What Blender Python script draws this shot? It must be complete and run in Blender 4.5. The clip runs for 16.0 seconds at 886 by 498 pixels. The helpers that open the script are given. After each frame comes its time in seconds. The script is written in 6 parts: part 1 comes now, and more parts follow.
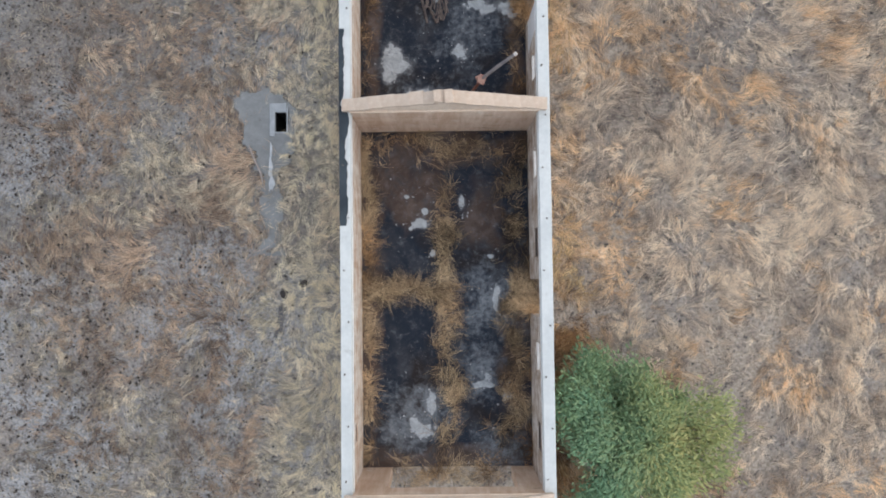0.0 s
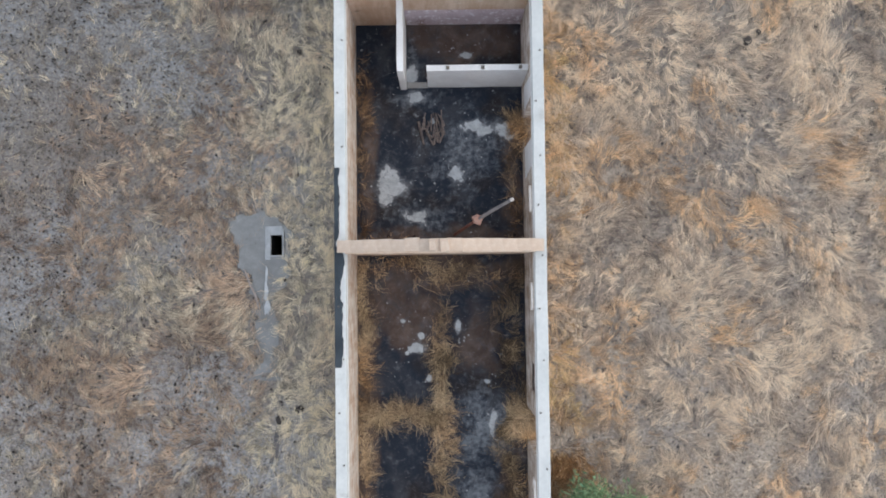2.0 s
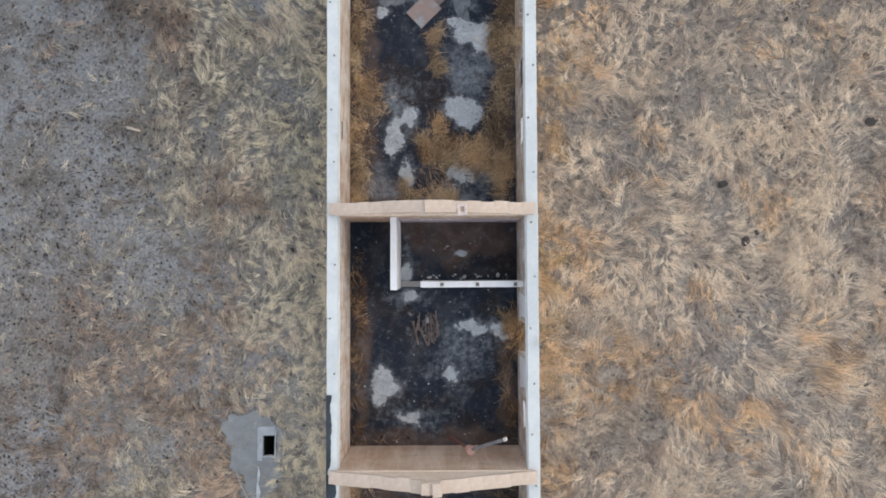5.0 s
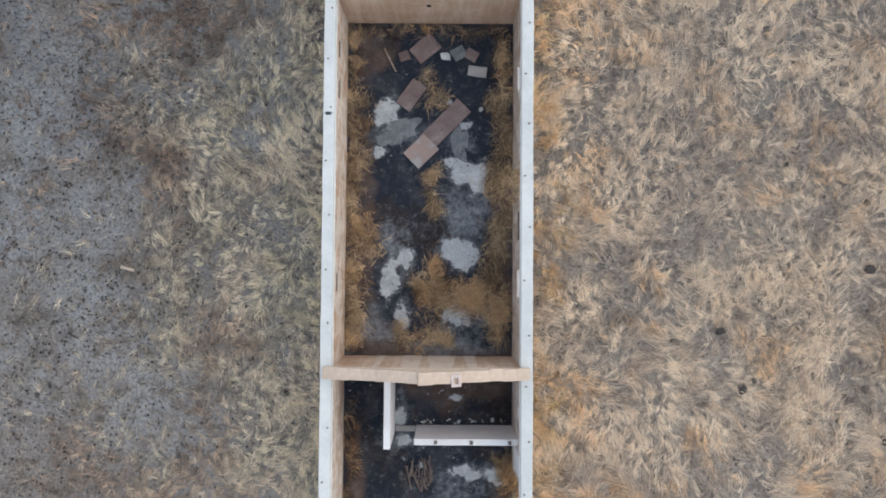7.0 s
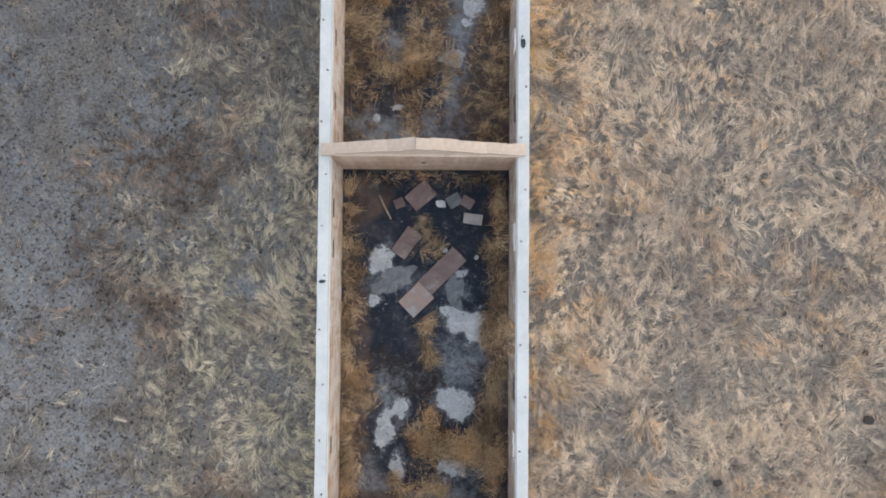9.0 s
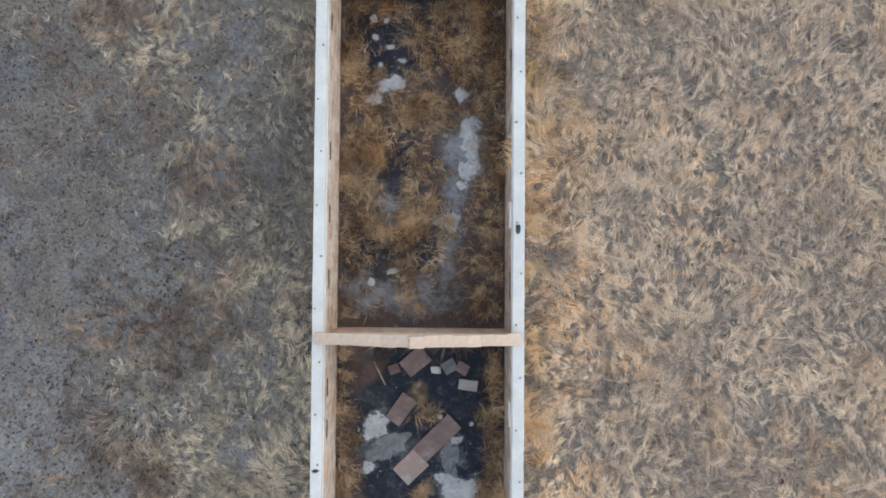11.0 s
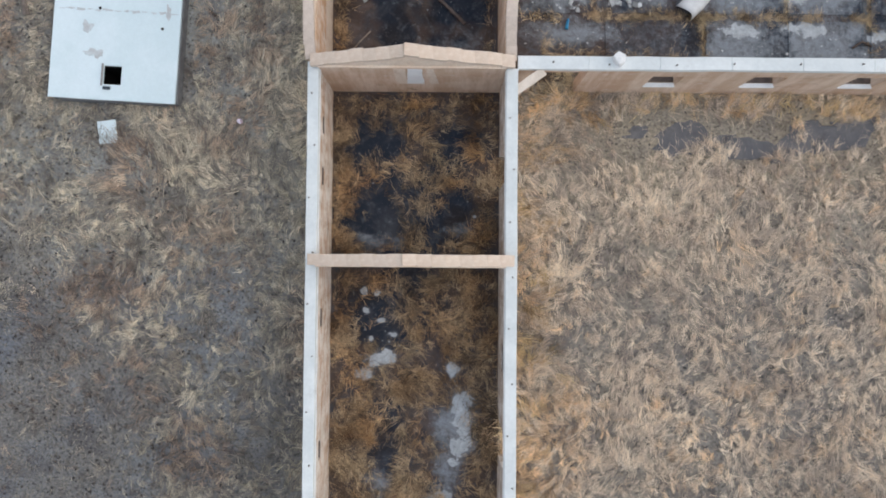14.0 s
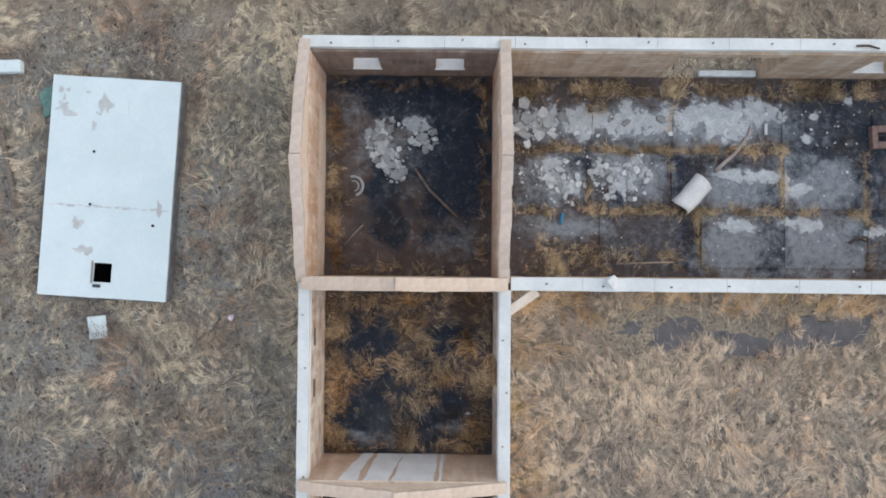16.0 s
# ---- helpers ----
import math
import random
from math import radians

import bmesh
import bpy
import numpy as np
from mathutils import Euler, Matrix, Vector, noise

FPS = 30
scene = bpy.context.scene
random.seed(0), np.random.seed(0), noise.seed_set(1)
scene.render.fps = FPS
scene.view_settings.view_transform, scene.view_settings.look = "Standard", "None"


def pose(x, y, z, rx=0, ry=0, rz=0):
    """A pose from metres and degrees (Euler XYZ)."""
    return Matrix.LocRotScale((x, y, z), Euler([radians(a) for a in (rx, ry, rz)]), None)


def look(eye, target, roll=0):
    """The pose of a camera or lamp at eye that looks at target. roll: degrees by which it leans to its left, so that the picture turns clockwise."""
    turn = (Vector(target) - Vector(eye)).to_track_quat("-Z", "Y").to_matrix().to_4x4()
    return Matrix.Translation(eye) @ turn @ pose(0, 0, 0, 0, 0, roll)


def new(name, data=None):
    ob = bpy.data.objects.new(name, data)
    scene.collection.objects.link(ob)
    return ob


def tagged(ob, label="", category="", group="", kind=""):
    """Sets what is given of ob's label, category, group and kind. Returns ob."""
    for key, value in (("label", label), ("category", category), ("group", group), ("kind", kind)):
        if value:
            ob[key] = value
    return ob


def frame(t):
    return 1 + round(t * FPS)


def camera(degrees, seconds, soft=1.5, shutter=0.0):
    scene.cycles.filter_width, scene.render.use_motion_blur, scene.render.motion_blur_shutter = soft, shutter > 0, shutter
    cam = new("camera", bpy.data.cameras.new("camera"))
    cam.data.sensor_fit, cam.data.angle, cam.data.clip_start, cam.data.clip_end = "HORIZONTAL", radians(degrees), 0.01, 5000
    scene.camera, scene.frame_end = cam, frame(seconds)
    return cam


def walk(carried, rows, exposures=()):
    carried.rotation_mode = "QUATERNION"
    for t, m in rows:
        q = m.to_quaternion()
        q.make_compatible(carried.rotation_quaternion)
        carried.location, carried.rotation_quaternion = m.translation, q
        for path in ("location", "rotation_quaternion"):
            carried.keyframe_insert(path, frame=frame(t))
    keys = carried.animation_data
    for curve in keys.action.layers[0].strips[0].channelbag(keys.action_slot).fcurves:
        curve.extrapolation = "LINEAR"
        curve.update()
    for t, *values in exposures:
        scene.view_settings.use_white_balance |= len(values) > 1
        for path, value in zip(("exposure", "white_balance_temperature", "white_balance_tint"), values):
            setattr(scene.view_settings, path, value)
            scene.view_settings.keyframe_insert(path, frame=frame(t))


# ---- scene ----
cam = camera(70.0, 16.0, soft=1.8)
METRES, EYE, TILT, LEAN, TURN = 40.0, 20.0, 0.0, 0.0, 0.2
ROWS = [
    (0.0, 0.0, 0.0, 0.0, -0.88, -87.85, 0.03),
    (0.5, 0.0008, 0.0243, 0.0, -0.87, -87.88, 0.02),
    (1.0, 0.002, 0.0491, 0.0001, -0.87, -87.91, 0.04),
    (1.5, 0.0032, 0.074, 0.0003, -0.86, -87.94, 0.04),
    (2.0, 0.0042, 0.0992, 0.0006, -0.86, -87.97, 0.03),
    (2.5, 0.0057, 0.1246, 0.001, -0.85, -87.98, 0.06),
    (3.0, 0.0064, 0.1507, 0.0013, -0.84, -88.02, 0.03),
    (3.5, 0.0077, 0.1769, 0.0016, -0.83, -88.03, 0.06),
    (4.0, 0.0088, 0.2038, 0.0018, -0.83, -88.07, 0.06),
    (6.5, 0.0147, 0.344, 0.0014, 0.2, -88.18, 0.14),
    (7.0, 0.0156, 0.3729, 0.0013, 0.2, -88.2, 0.13),
    (7.5, 0.0164, 0.4021, 0.0012, 0.21, -88.23, 0.13),
    (8.0, 0.0172, 0.4314, 0.0012, 0.21, -88.27, 0.14),
    (8.5, 0.0181, 0.4611, 0.0013, 0.22, -88.29, 0.14),
    (9.0, 0.0189, 0.4917, 0.0013, 0.22, -88.31, 0.13),
    (11.5, 0.0236, 0.6582, 0.0013, 0.25, -88.41, 0.16),
    (12.0, 0.0245, 0.694, 0.0012, 0.26, -88.44, 0.16),
    (12.5, 0.0252, 0.7305, 0.0011, 0.26, -88.49, 0.16),
    (13.0, 0.0263, 0.7675, 0.001, 0.27, -88.52, 0.16),
    (13.5, 0.0277, 0.8049, 0.0008, 0.26, -88.57, 0.2),
    (14.0, 0.0289, 0.843, 0.0006, 0.28, -88.59, 0.2),
    (14.5, 0.0299, 0.8819, 0.0004, 0.29, -88.65, 0.19),
    (15.0, 0.0312, 0.9211, 0.0002, 0.3, -88.7, 0.2),
    (15.5, 0.0323, 0.9601, 0.0001, 0.32, -88.72, 0.19),
    (16.0, 0.0338, 0.9994, -0.0002, 0.32, -88.76, 0.22),
]
walk(cam, [(t, pose(0, 0, EYE, TILT, LEAN, TURN) @ pose(METRES * x, METRES * y, METRES * z, 90 + pitch, roll, yaw)) for t, x, y, z, yaw, pitch, roll in ROWS])

# ---- light: overcast evening sky, faintly brighter and warmer in the east ----
scene.view_settings.exposure = 0.15
world = bpy.data.worlds.new("sky")
scene.world = world
world.use_nodes = True
wn = world.node_tree.nodes
sky = wn.new("ShaderNodeTexSky")
sky.sky_type = "NISHITA"
sky.sun_disc = False
sky.sun_elevation, sky.sun_rotation = radians(38), radians(80)
sky.dust_density = 3.0
soften = wn.new("ShaderNodeMix")
soften.data_type = "RGBA"
soften.inputs[0].default_value = 0.6
soften.inputs[7].default_value = (7.4, 7.8, 8.4, 1)
world.node_tree.links.new(sky.outputs[0], soften.inputs[6])
world.node_tree.links.new(soften.outputs[2], wn["Background"].inputs[0])
wn["Background"].inputs[1].default_value = 0.137
sun_data = bpy.data.lights.new("sun", "SUN")
sun_data.energy, sun_data.angle, sun_data.color = 0.5, radians(60), (1.0, 0.9, 0.78)
sun = new("sun", sun_data)
sun.matrix_world = look((30, 5, 24), (0, 0, 0))


# ---- materials ----
def mix_node(nt, fac, a, b, blend="MIX"):
    n = nt.nodes.new("ShaderNodeMix")
    n.data_type, n.blend_type = "RGBA", blend
    for slot, v in ((0, fac), (6, a), (7, b)):
        if isinstance(v, bpy.types.NodeSocket):
            nt.links.new(v, n.inputs[slot])
        elif slot == 0:
            n.inputs[0].default_value = v
        else:
            n.inputs[slot].default_value = (*v, 1)
    return n.outputs[2]


def noise_node(nt, vec, scale, detail=4.0, rough=0.6, distort=0.0):
    n = nt.nodes.new("ShaderNodeTexNoise")
    n.inputs["Scale"].default_value = scale
    n.inputs["Detail"].default_value = detail
    n.inputs["Roughness"].default_value = rough
    n.inputs["Distortion"].default_value = distort
    nt.links.new(vec, n.inputs["Vector"])
    return n.outputs[0]


def step_node(nt, v, lo, hi):
    n = nt.nodes.new("ShaderNodeMapRange")
    n.interpolation_type = "SMOOTHSTEP"
    n.inputs[1].default_value, n.inputs[2].default_value = lo, hi
    nt.links.new(v, n.inputs[0])
    return n.outputs[0]


def start_mat(name, stretch=(1, 1, 1), shift=(0, 0, 0)):
    m = bpy.data.materials.new(name)
    m.use_nodes = True
    nt = m.node_tree
    tc = nt.nodes.new("ShaderNodeTexCoord")
    mp = nt.nodes.new("ShaderNodeMapping")
    mp.inputs["Scale"].default_value = stretch
    mp.inputs["Location"].default_value = shift
    nt.links.new(tc.outputs["Object"], mp.inputs["Vector"])
    return m, nt, mp.outputs[0], nt.nodes["Principled BSDF"]


def finish(m, nt, bsdf, col, rough, bump_src=None, bump=0.2, dist=0.01, metal=0.0):
    nt.links.new(col, bsdf.inputs["Base Color"])
    bsdf.inputs["Roughness"].default_value = rough
    bsdf.inputs["Metallic"].default_value = metal
    bsdf.inputs["Specular IOR Level"].default_value = 0.25
    if bump_src is not None:
        b = nt.nodes.new("ShaderNodeBump")
        b.inputs["Strength"].default_value, b.inputs["Distance"].default_value = bump, dist
        nt.links.new(bump_src, b.inputs["Height"])
        nt.links.new(b.outputs[0], bsdf.inputs["Normal"])
    return m


def surface(name, base, alt, stain=None, stain_at=(0.58, 0.7), scale=1.2, fine=18.0, stretch=(1, 1, 1), rough=0.9, bump=0.35,
            piece=0.0, shift=(0, 0, 0), speck=None, speck_at=(0.66, 0.7), speck_scale=14.0, metal=0.0, grainy=0.27):
    """Two colours mixed at two sizes, with stains and specks of their own shape; piece: how far single pieces differ."""
    m, nt, v, bsdf = start_mat(name, stretch, shift)
    big, small = noise_node(nt, v, scale), noise_node(nt, v, fine, 5, 0.7)
    col = mix_node(nt, step_node(nt, big, 0.35, 0.65), base, alt)
    grain = mix_node(nt, small, (1 - grainy,) * 3, (1 + grainy,) * 3)
    if stain is not None:
        s = noise_node(nt, v, scale * 0.8, 7, 0.68, 0.4)
        col = mix_node(nt, step_node(nt, s, *stain_at), col, stain)
    if speck is not None:
        s = noise_node(nt, v, speck_scale, 3, 0.6)
        col = mix_node(nt, step_node(nt, s, *speck_at), col, speck)
    col = mix_node(nt, 1.0, col, grain, "MULTIPLY")
    if piece:
        info = nt.nodes.new("ShaderNodeObjectInfo")
        lo, hi = 1 - piece, 1 + piece
        col = mix_node(nt, 1.0, col, mix_node(nt, info.outputs["Random"], (lo, lo, lo), (hi, hi, hi)), "MULTIPLY")
    return finish(m, nt, bsdf, col, rough, small, bump, 0.012, metal)


def blade_mat(name, tones, warm, cool=(0.93, 0.99, 0.83)):
    """Blades in four tones, from deep shade of old growth to bright straw; warm and cool: the tints at either end of hue."""
    m, nt, v, bsdf = start_mat(name)
    a = nt.nodes.new("ShaderNodeAttribute")
    a.attribute_name = "tone"
    src = a.outputs["Fac"]
    ramp = nt.nodes.new("ShaderNodeValToRGB")
    el = ramp.color_ramp.elements
    el[0].position, el[0].color = 0.0, (*tones[0], 1)
    el[1].position, el[1].color = 1.0, (*tones[3], 1)
    for p, c in ((0.35, tones[1]), (0.68, tones[2])):
        e = el.new(p)
        e.color = (*c, 1)
    nt.links.new(src, ramp.inputs[0])
    h = nt.nodes.new("ShaderNodeAttribute")
    h.attribute_name = "hue"
    tint = mix_node(nt, step_node(nt, h.outputs["Fac"], 0.05, 0.5), warm, (1, 1, 1))
    tint = mix_node(nt, step_node(nt, h.outputs["Fac"], 0.5, 0.95), tint, cool)
    col = mix_node(nt, 1.0, ramp.outputs[0], tint, "MULTIPLY")
    return finish(m, nt, bsdf, col, 0.8)


def plaster(name, clay, pale, white, white_at, shift):
    """Mud plaster with long horizontal course lines, and rests of whitewash."""
    m, nt, v, bsdf = start_mat(name, (1, 1, 2.6), shift)
    big, lines, fine = noise_node(nt, v, 0.7), noise_node(nt, v, 1.6, 6, 0.7), noise_node(nt, v, 22, 5, 0.7)
    col = mix_node(nt, step_node(nt, big, 0.38, 0.62), clay, pale)
    col = mix_node(nt, step_node(nt, lines, *white_at), col, white)
    mp = nt.nodes.new("ShaderNodeMapping")
    mp.inputs["Scale"].default_value = (1, 1, 0.06)
    nt.links.new(v, mp.inputs["Vector"])
    drips = noise_node(nt, mp.outputs[0], 2.3, 6, 0.7)
    col = mix_node(nt, step_node(nt, drips, 0.38, 0.68), mix_node(nt, 1.0, col, (0.8, 0.77, 0.74), "MULTIPLY"), mix_node(nt, 0.3, col, white))
    soot = noise_node(nt, v, 0.9, 6, 0.7, 0.3)
    col = mix_node(nt, step_node(nt, soot, 0.6, 0.78), col, (0.17, 0.13, 0.1))
    col = mix_node(nt, 1.0, col, mix_node(nt, fine, (0.8, 0.8, 0.8), (1.2, 1.2, 1.2)), "MULTIPLY")
    return finish(m, nt, bsdf, col, 0.92, lines, 0.5, 0.03)


def soil_mat():
    """Grey dusty earth in the west, browner in the east, under a felt of rotted straw and dark specks, part crumb and
    part painted shade between tufts.
    """
    m, nt, v, bsdf = start_mat("dry_soil")
    sep = nt.nodes.new("ShaderNodeSeparateXYZ")
    nt.links.new(v, sep.inputs[0])
    east = step_node(nt, sep.outputs[0], -7.0, 2.0)
    big, mid, fine = noise_node(nt, v, 0.22, 4), noise_node(nt, v, 1.3, 5, 0.65), noise_node(nt, v, 11, 6, 0.8)
    felt, crumbs_and_shade = noise_node(nt, v, 7, 7, 0.75, 1.6), noise_node(nt, v, 9, 3, 0.6)
    west_col = mix_node(nt, step_node(nt, big, 0.42, 0.6), (0.295, 0.302, 0.315), (0.24, 0.222, 0.21))
    east_col = mix_node(nt, step_node(nt, big, 0.42, 0.6), (0.37, 0.32, 0.27), (0.31, 0.28, 0.255))
    col = mix_node(nt, east, west_col, east_col)
    col = mix_node(nt, step_node(nt, mid, 0.5, 0.7), col, (0.18, 0.155, 0.14))
    col = mix_node(nt, step_node(nt, felt, 0.52, 0.62), col, (0.36, 0.315, 0.25))
    col = mix_node(nt, step_node(nt, crumbs_and_shade, 0.58, 0.65), col, (0.09, 0.085, 0.085))
    col = mix_node(nt, 1.0, col, mix_node(nt, step_node(nt, fine, 0.3, 0.7), (0.55, 0.55, 0.55), (1.4, 1.4, 1.4)), "MULTIPLY")
    north = nt.nodes.new("ShaderNodeMath")
    north.operation = "MULTIPLY_ADD"
    nt.links.new(big, north.inputs[0])
    north.inputs[1].default_value = 16.0
    nt.links.new(sep.outputs[1], north.inputs[2])
    col = mix_node(nt, step_node(nt, north.outputs[0], 11.0, 31.0), col, mix_node(nt, 1.0, col, (0.69, 0.72, 0.735), "MULTIPLY"))
    broad = nt.nodes.new("ShaderNodeMath")
    broad.operation = "MULTIPLY"
    nt.links.new(step_node(nt, noise_node(nt, v, 0.42, 6, 0.68, 0.6), 0.46, 0.62), broad.inputs[0])
    nt.links.new(step_node(nt, sep.outputs[1], 14.0, 24.0), broad.inputs[1])
    col = mix_node(nt, broad.outputs[0], col, mix_node(nt, 1.0, col, (0.74, 0.74, 0.78), "MULTIPLY"))
    col = mix_node(nt, step_node(nt, sep.outputs[1], 31.0, 37.0), col, mix_node(nt, 1.0, col, (1.34, 1.28, 1.15), "MULTIPLY"))
    col = mix_node(nt, step_node(nt, sep.outputs[1], -0.5, 2.0), mix_node(nt, 1.0, col, (1.2, 1.2, 1.2), "MULTIPLY"), col)
    sward = mix_node(nt, step_node(nt, felt, 0.4, 0.62), (0.24, 0.2, 0.16), (0.43, 0.345, 0.25))
    sward = mix_node(nt, step_node(nt, mid, 0.45, 0.65), sward, (0.26, 0.225, 0.19))
    edge = noise_node(nt, v, 0.5, 5, 0.7)
    for axis, sign, start in ((0, 1, 15.5), (1, 1, 47.5), (1, -1, 8.0)):
        n = nt.nodes.new("ShaderNodeMath")
        n.operation = "MULTIPLY_ADD"
        nt.links.new(sep.outputs[axis], n.inputs[0])
        n.inputs[1].default_value = sign
        w = nt.nodes.new("ShaderNodeMath")
        w.operation = "MULTIPLY"
        nt.links.new(edge, w.inputs[0])
        w.inputs[1].default_value = 3.0
        nt.links.new(w.outputs[0], n.inputs[2])
        col = mix_node(nt, step_node(nt, n.outputs[0], start, start + 4), col, sward)
    return finish(m, nt, bsdf, col, 0.95, fine, 0.8, 0.04)


def floor_mat():
    """Charred floor: black soot over brown earth, swept with grey dust, and ragged rests of lime screed."""
    m, nt, v, bsdf = start_mat("charred_floor")
    fine, ragged, cloud = noise_node(nt, v, 16, 6, 0.75), noise_node(nt, v, 4.5, 9, 0.72, 0.2), noise_node(nt, v, 1.7, 6, 0.65, 0.4)

    def amount(name, src, weight, lo, hi):
        a = nt.nodes.new("ShaderNodeAttribute")
        a.attribute_name = name
        n = nt.nodes.new("ShaderNodeMath")
        n.operation = "MULTIPLY_ADD"
        nt.links.new(src, n.inputs[0])
        n.inputs[1].default_value = weight
        nt.links.new(a.outputs["Fac"], n.inputs[2])
        return step_node(nt, n.outputs[0], lo, hi)
    earth = mix_node(nt, step_node(nt, cloud, 0.4, 0.65), (0.072, 0.05, 0.043), (0.12, 0.092, 0.08))
    soot = mix_node(nt, step_node(nt, noise_node(nt, v, 0.35, 3, 0.6), 0.36, 0.5), (0.022, 0.018, 0.019), (0.014, 0.021, 0.036))
    col = mix_node(nt, amount("char", cloud, 0.9, 0.6, 1.2), earth, soot)
    scuff = noise_node(nt, v, 2.6, 8, 0.78, 0.8)
    haze = noise_node(nt, v, 0.9, 5, 0.6, 0.5)
    col = mix_node(nt, step_node(nt, haze, 0.48, 0.75), col, (0.05, 0.055, 0.067))
    col = mix_node(nt, step_node(nt, scuff, 0.5, 0.72), col, (0.06, 0.065, 0.078))
    col = mix_node(nt, step_node(nt, ragged, 0.62, 0.75), col, (0.13, 0.13, 0.135))
    col = mix_node(nt, amount("dust", ragged, 2.4, 1.3, 2.5), col, (0.225, 0.252, 0.285))
    blot = noise_node(nt, v, 3.4, 8, 0.68, 0.25)
    col = mix_node(nt, amount("lime", blot, 2.0, 1.05, 1.8), col, (0.21, 0.225, 0.245))
    lime = mix_node(nt, step_node(nt, scuff, 0.33, 0.6), (0.49, 0.53, 0.565), (0.34, 0.37, 0.4))
    rim = amount("lime", blot, 2.2, 1.5, 1.64)
    col = mix_node(nt, rim, col, lime)
    dots = noise_node(nt, v, 21, 2, 0.5)
    col = mix_node(nt, step_node(nt, dots, 0.73, 0.76), col, (0.42, 0.42, 0.43))
    col = mix_node(nt, 1.0, col, mix_node(nt, fine, (0.55, 0.55, 0.55), (1.45, 1.45, 1.45)), "MULTIPLY")
    return finish(m, nt, bsdf, col, 0.8, fine, 0.45, 0.015)


SOIL = soil_mat()
CAP = surface("limewashed_concrete", (0.69, 0.725, 0.73), (0.6, 0.64, 0.65), (0.46, 0.47, 0.465), (0.58, 0.78), 0.9, 9, rough=0.85, grainy=0.14, bump=0.15)
GABLE_CAP = surface("weathered_cream_block", (0.6, 0.48, 0.385), (0.67, 0.565, 0.475), (0.43, 0.345, 0.28), (0.54, 0.72), 1.5, 14, piece=0.05)
GABLE_OLD = surface("greyed_cream_block", (0.52, 0.435, 0.375), (0.6, 0.515, 0.45), (0.33, 0.285, 0.26), (0.52, 0.68), 1.5, 14, piece=0.07)
# Cream raised above the block colour to offset shade on the upright gable face.
GABLE_FACE = surface("brightened_cream_plaster", (0.73, 0.585, 0.465), (0.78, 0.66, 0.55), (0.52, 0.42, 0.34), (0.58, 0.74), 1.5, 14)
# West and east plaster: own tints plus eastern light, warmer lit side, greyer shaded side.
CLAY_WEST = plaster("lit_orange_mud_plaster", (0.62, 0.42, 0.29), (0.68, 0.52, 0.4), (0.82, 0.76, 0.7), (0.43, 0.53), (3, 0, 0))
CLAY_EAST = plaster("shade_greyed_mud_plaster", (0.44, 0.35, 0.28), (0.52, 0.44, 0.37), (0.76, 0.73, 0.7), (0.48, 0.57), (9, 4, 0))
CLAY_CROSS = plaster("tan_mud_plaster", (0.64, 0.455, 0.335), (0.69, 0.53, 0.405), (0.77, 0.7, 0.63), (0.57, 0.72), (1, 7, 2))
CLAY_GABLE = plaster("ochre_mud_plaster", (0.66, 0.42, 0.27), (0.7, 0.51, 0.37), (0.78, 0.72, 0.66), (0.5, 0.62), (2, 8, 5))
CLAY_NORTH = plaster("smoke_stained_mud_plaster", (0.31, 0.235, 0.2), (0.24, 0.185, 0.165), (0.43, 0.38, 0.35), (0.56, 0.72), (5, 3, 1))
CLAY_WING = plaster("weathered_ochre_plaster", (0.46, 0.35, 0.26), (0.54, 0.44, 0.34), (0.6, 0.56, 0.51), (0.5, 0.66), (4, 1, 6))
WHITEWASH = surface("whitewashed_plaster", (0.78, 0.8, 0.82), (0.7, 0.71, 0.73), (0.46, 0.42, 0.4), (0.66, 0.8), 1.4, 12, grainy=0.12)
LILAC = surface("pale_lilac_paint", (0.6, 0.51, 0.55), (0.5, 0.41, 0.45), (0.3, 0.22, 0.2), (0.55, 0.72), 1.6, 24, speck=(0.76, 0.73, 0.77), speck_at=(0.55, 0.63), speck_scale=5.0)
PALE_COAT = surface("thin_cream_wash", (0.7, 0.6, 0.51), (0.66, 0.545, 0.45), (0.56, 0.44, 0.35), (0.52, 0.66), 2.4, 20)
SILL = surface("white_painted_sill", (0.76, 0.77, 0.77), (0.66, 0.67, 0.68), (0.45, 0.42, 0.38), (0.64, 0.8), 3, 25)
TAR = surface("blue_black_tar", (0.03, 0.042, 0.055), (0.055, 0.072, 0.088), None, rough=0.6)
IRON = surface("rusty_iron", (0.13, 0.125, 0.12), (0.2, 0.18, 0.16), None, scale=8, rough=0.7)
FLOOR = floor_mat()
LIME = surface("pale_lime_screed", (0.5, 0.53, 0.56), (0.4, 0.43, 0.46), (0.26, 0.28, 0.3), (0.55, 0.7), 3.0, 22, piece=0.12)
CHUNK = surface("broken_plaster", (0.43, 0.455, 0.475), (0.35, 0.37, 0.39), (0.24, 0.245, 0.255), (0.58, 0.72), 3.0, 25, piece=0.5)
BOARD = surface("sooty_reddish_board", (0.165, 0.125, 0.124), (0.205, 0.165, 0.163), (0.275, 0.255, 0.25), (0.54, 0.7), 1.8, 26, piece=0.2, speck=(0.1, 0.09, 0.09), speck_at=(0.6, 0.72), speck_scale=3.5)
PALE_BOARD = surface("dusty_pinkish_board", (0.34, 0.262, 0.235), (0.3, 0.25, 0.24), (0.34, 0.35, 0.36), (0.5, 0.62), 2.0, 26)
GREY_BOARD = surface("grey_fibre_sheet", (0.4, 0.39, 0.39), (0.33, 0.32, 0.32), None, scale=3)
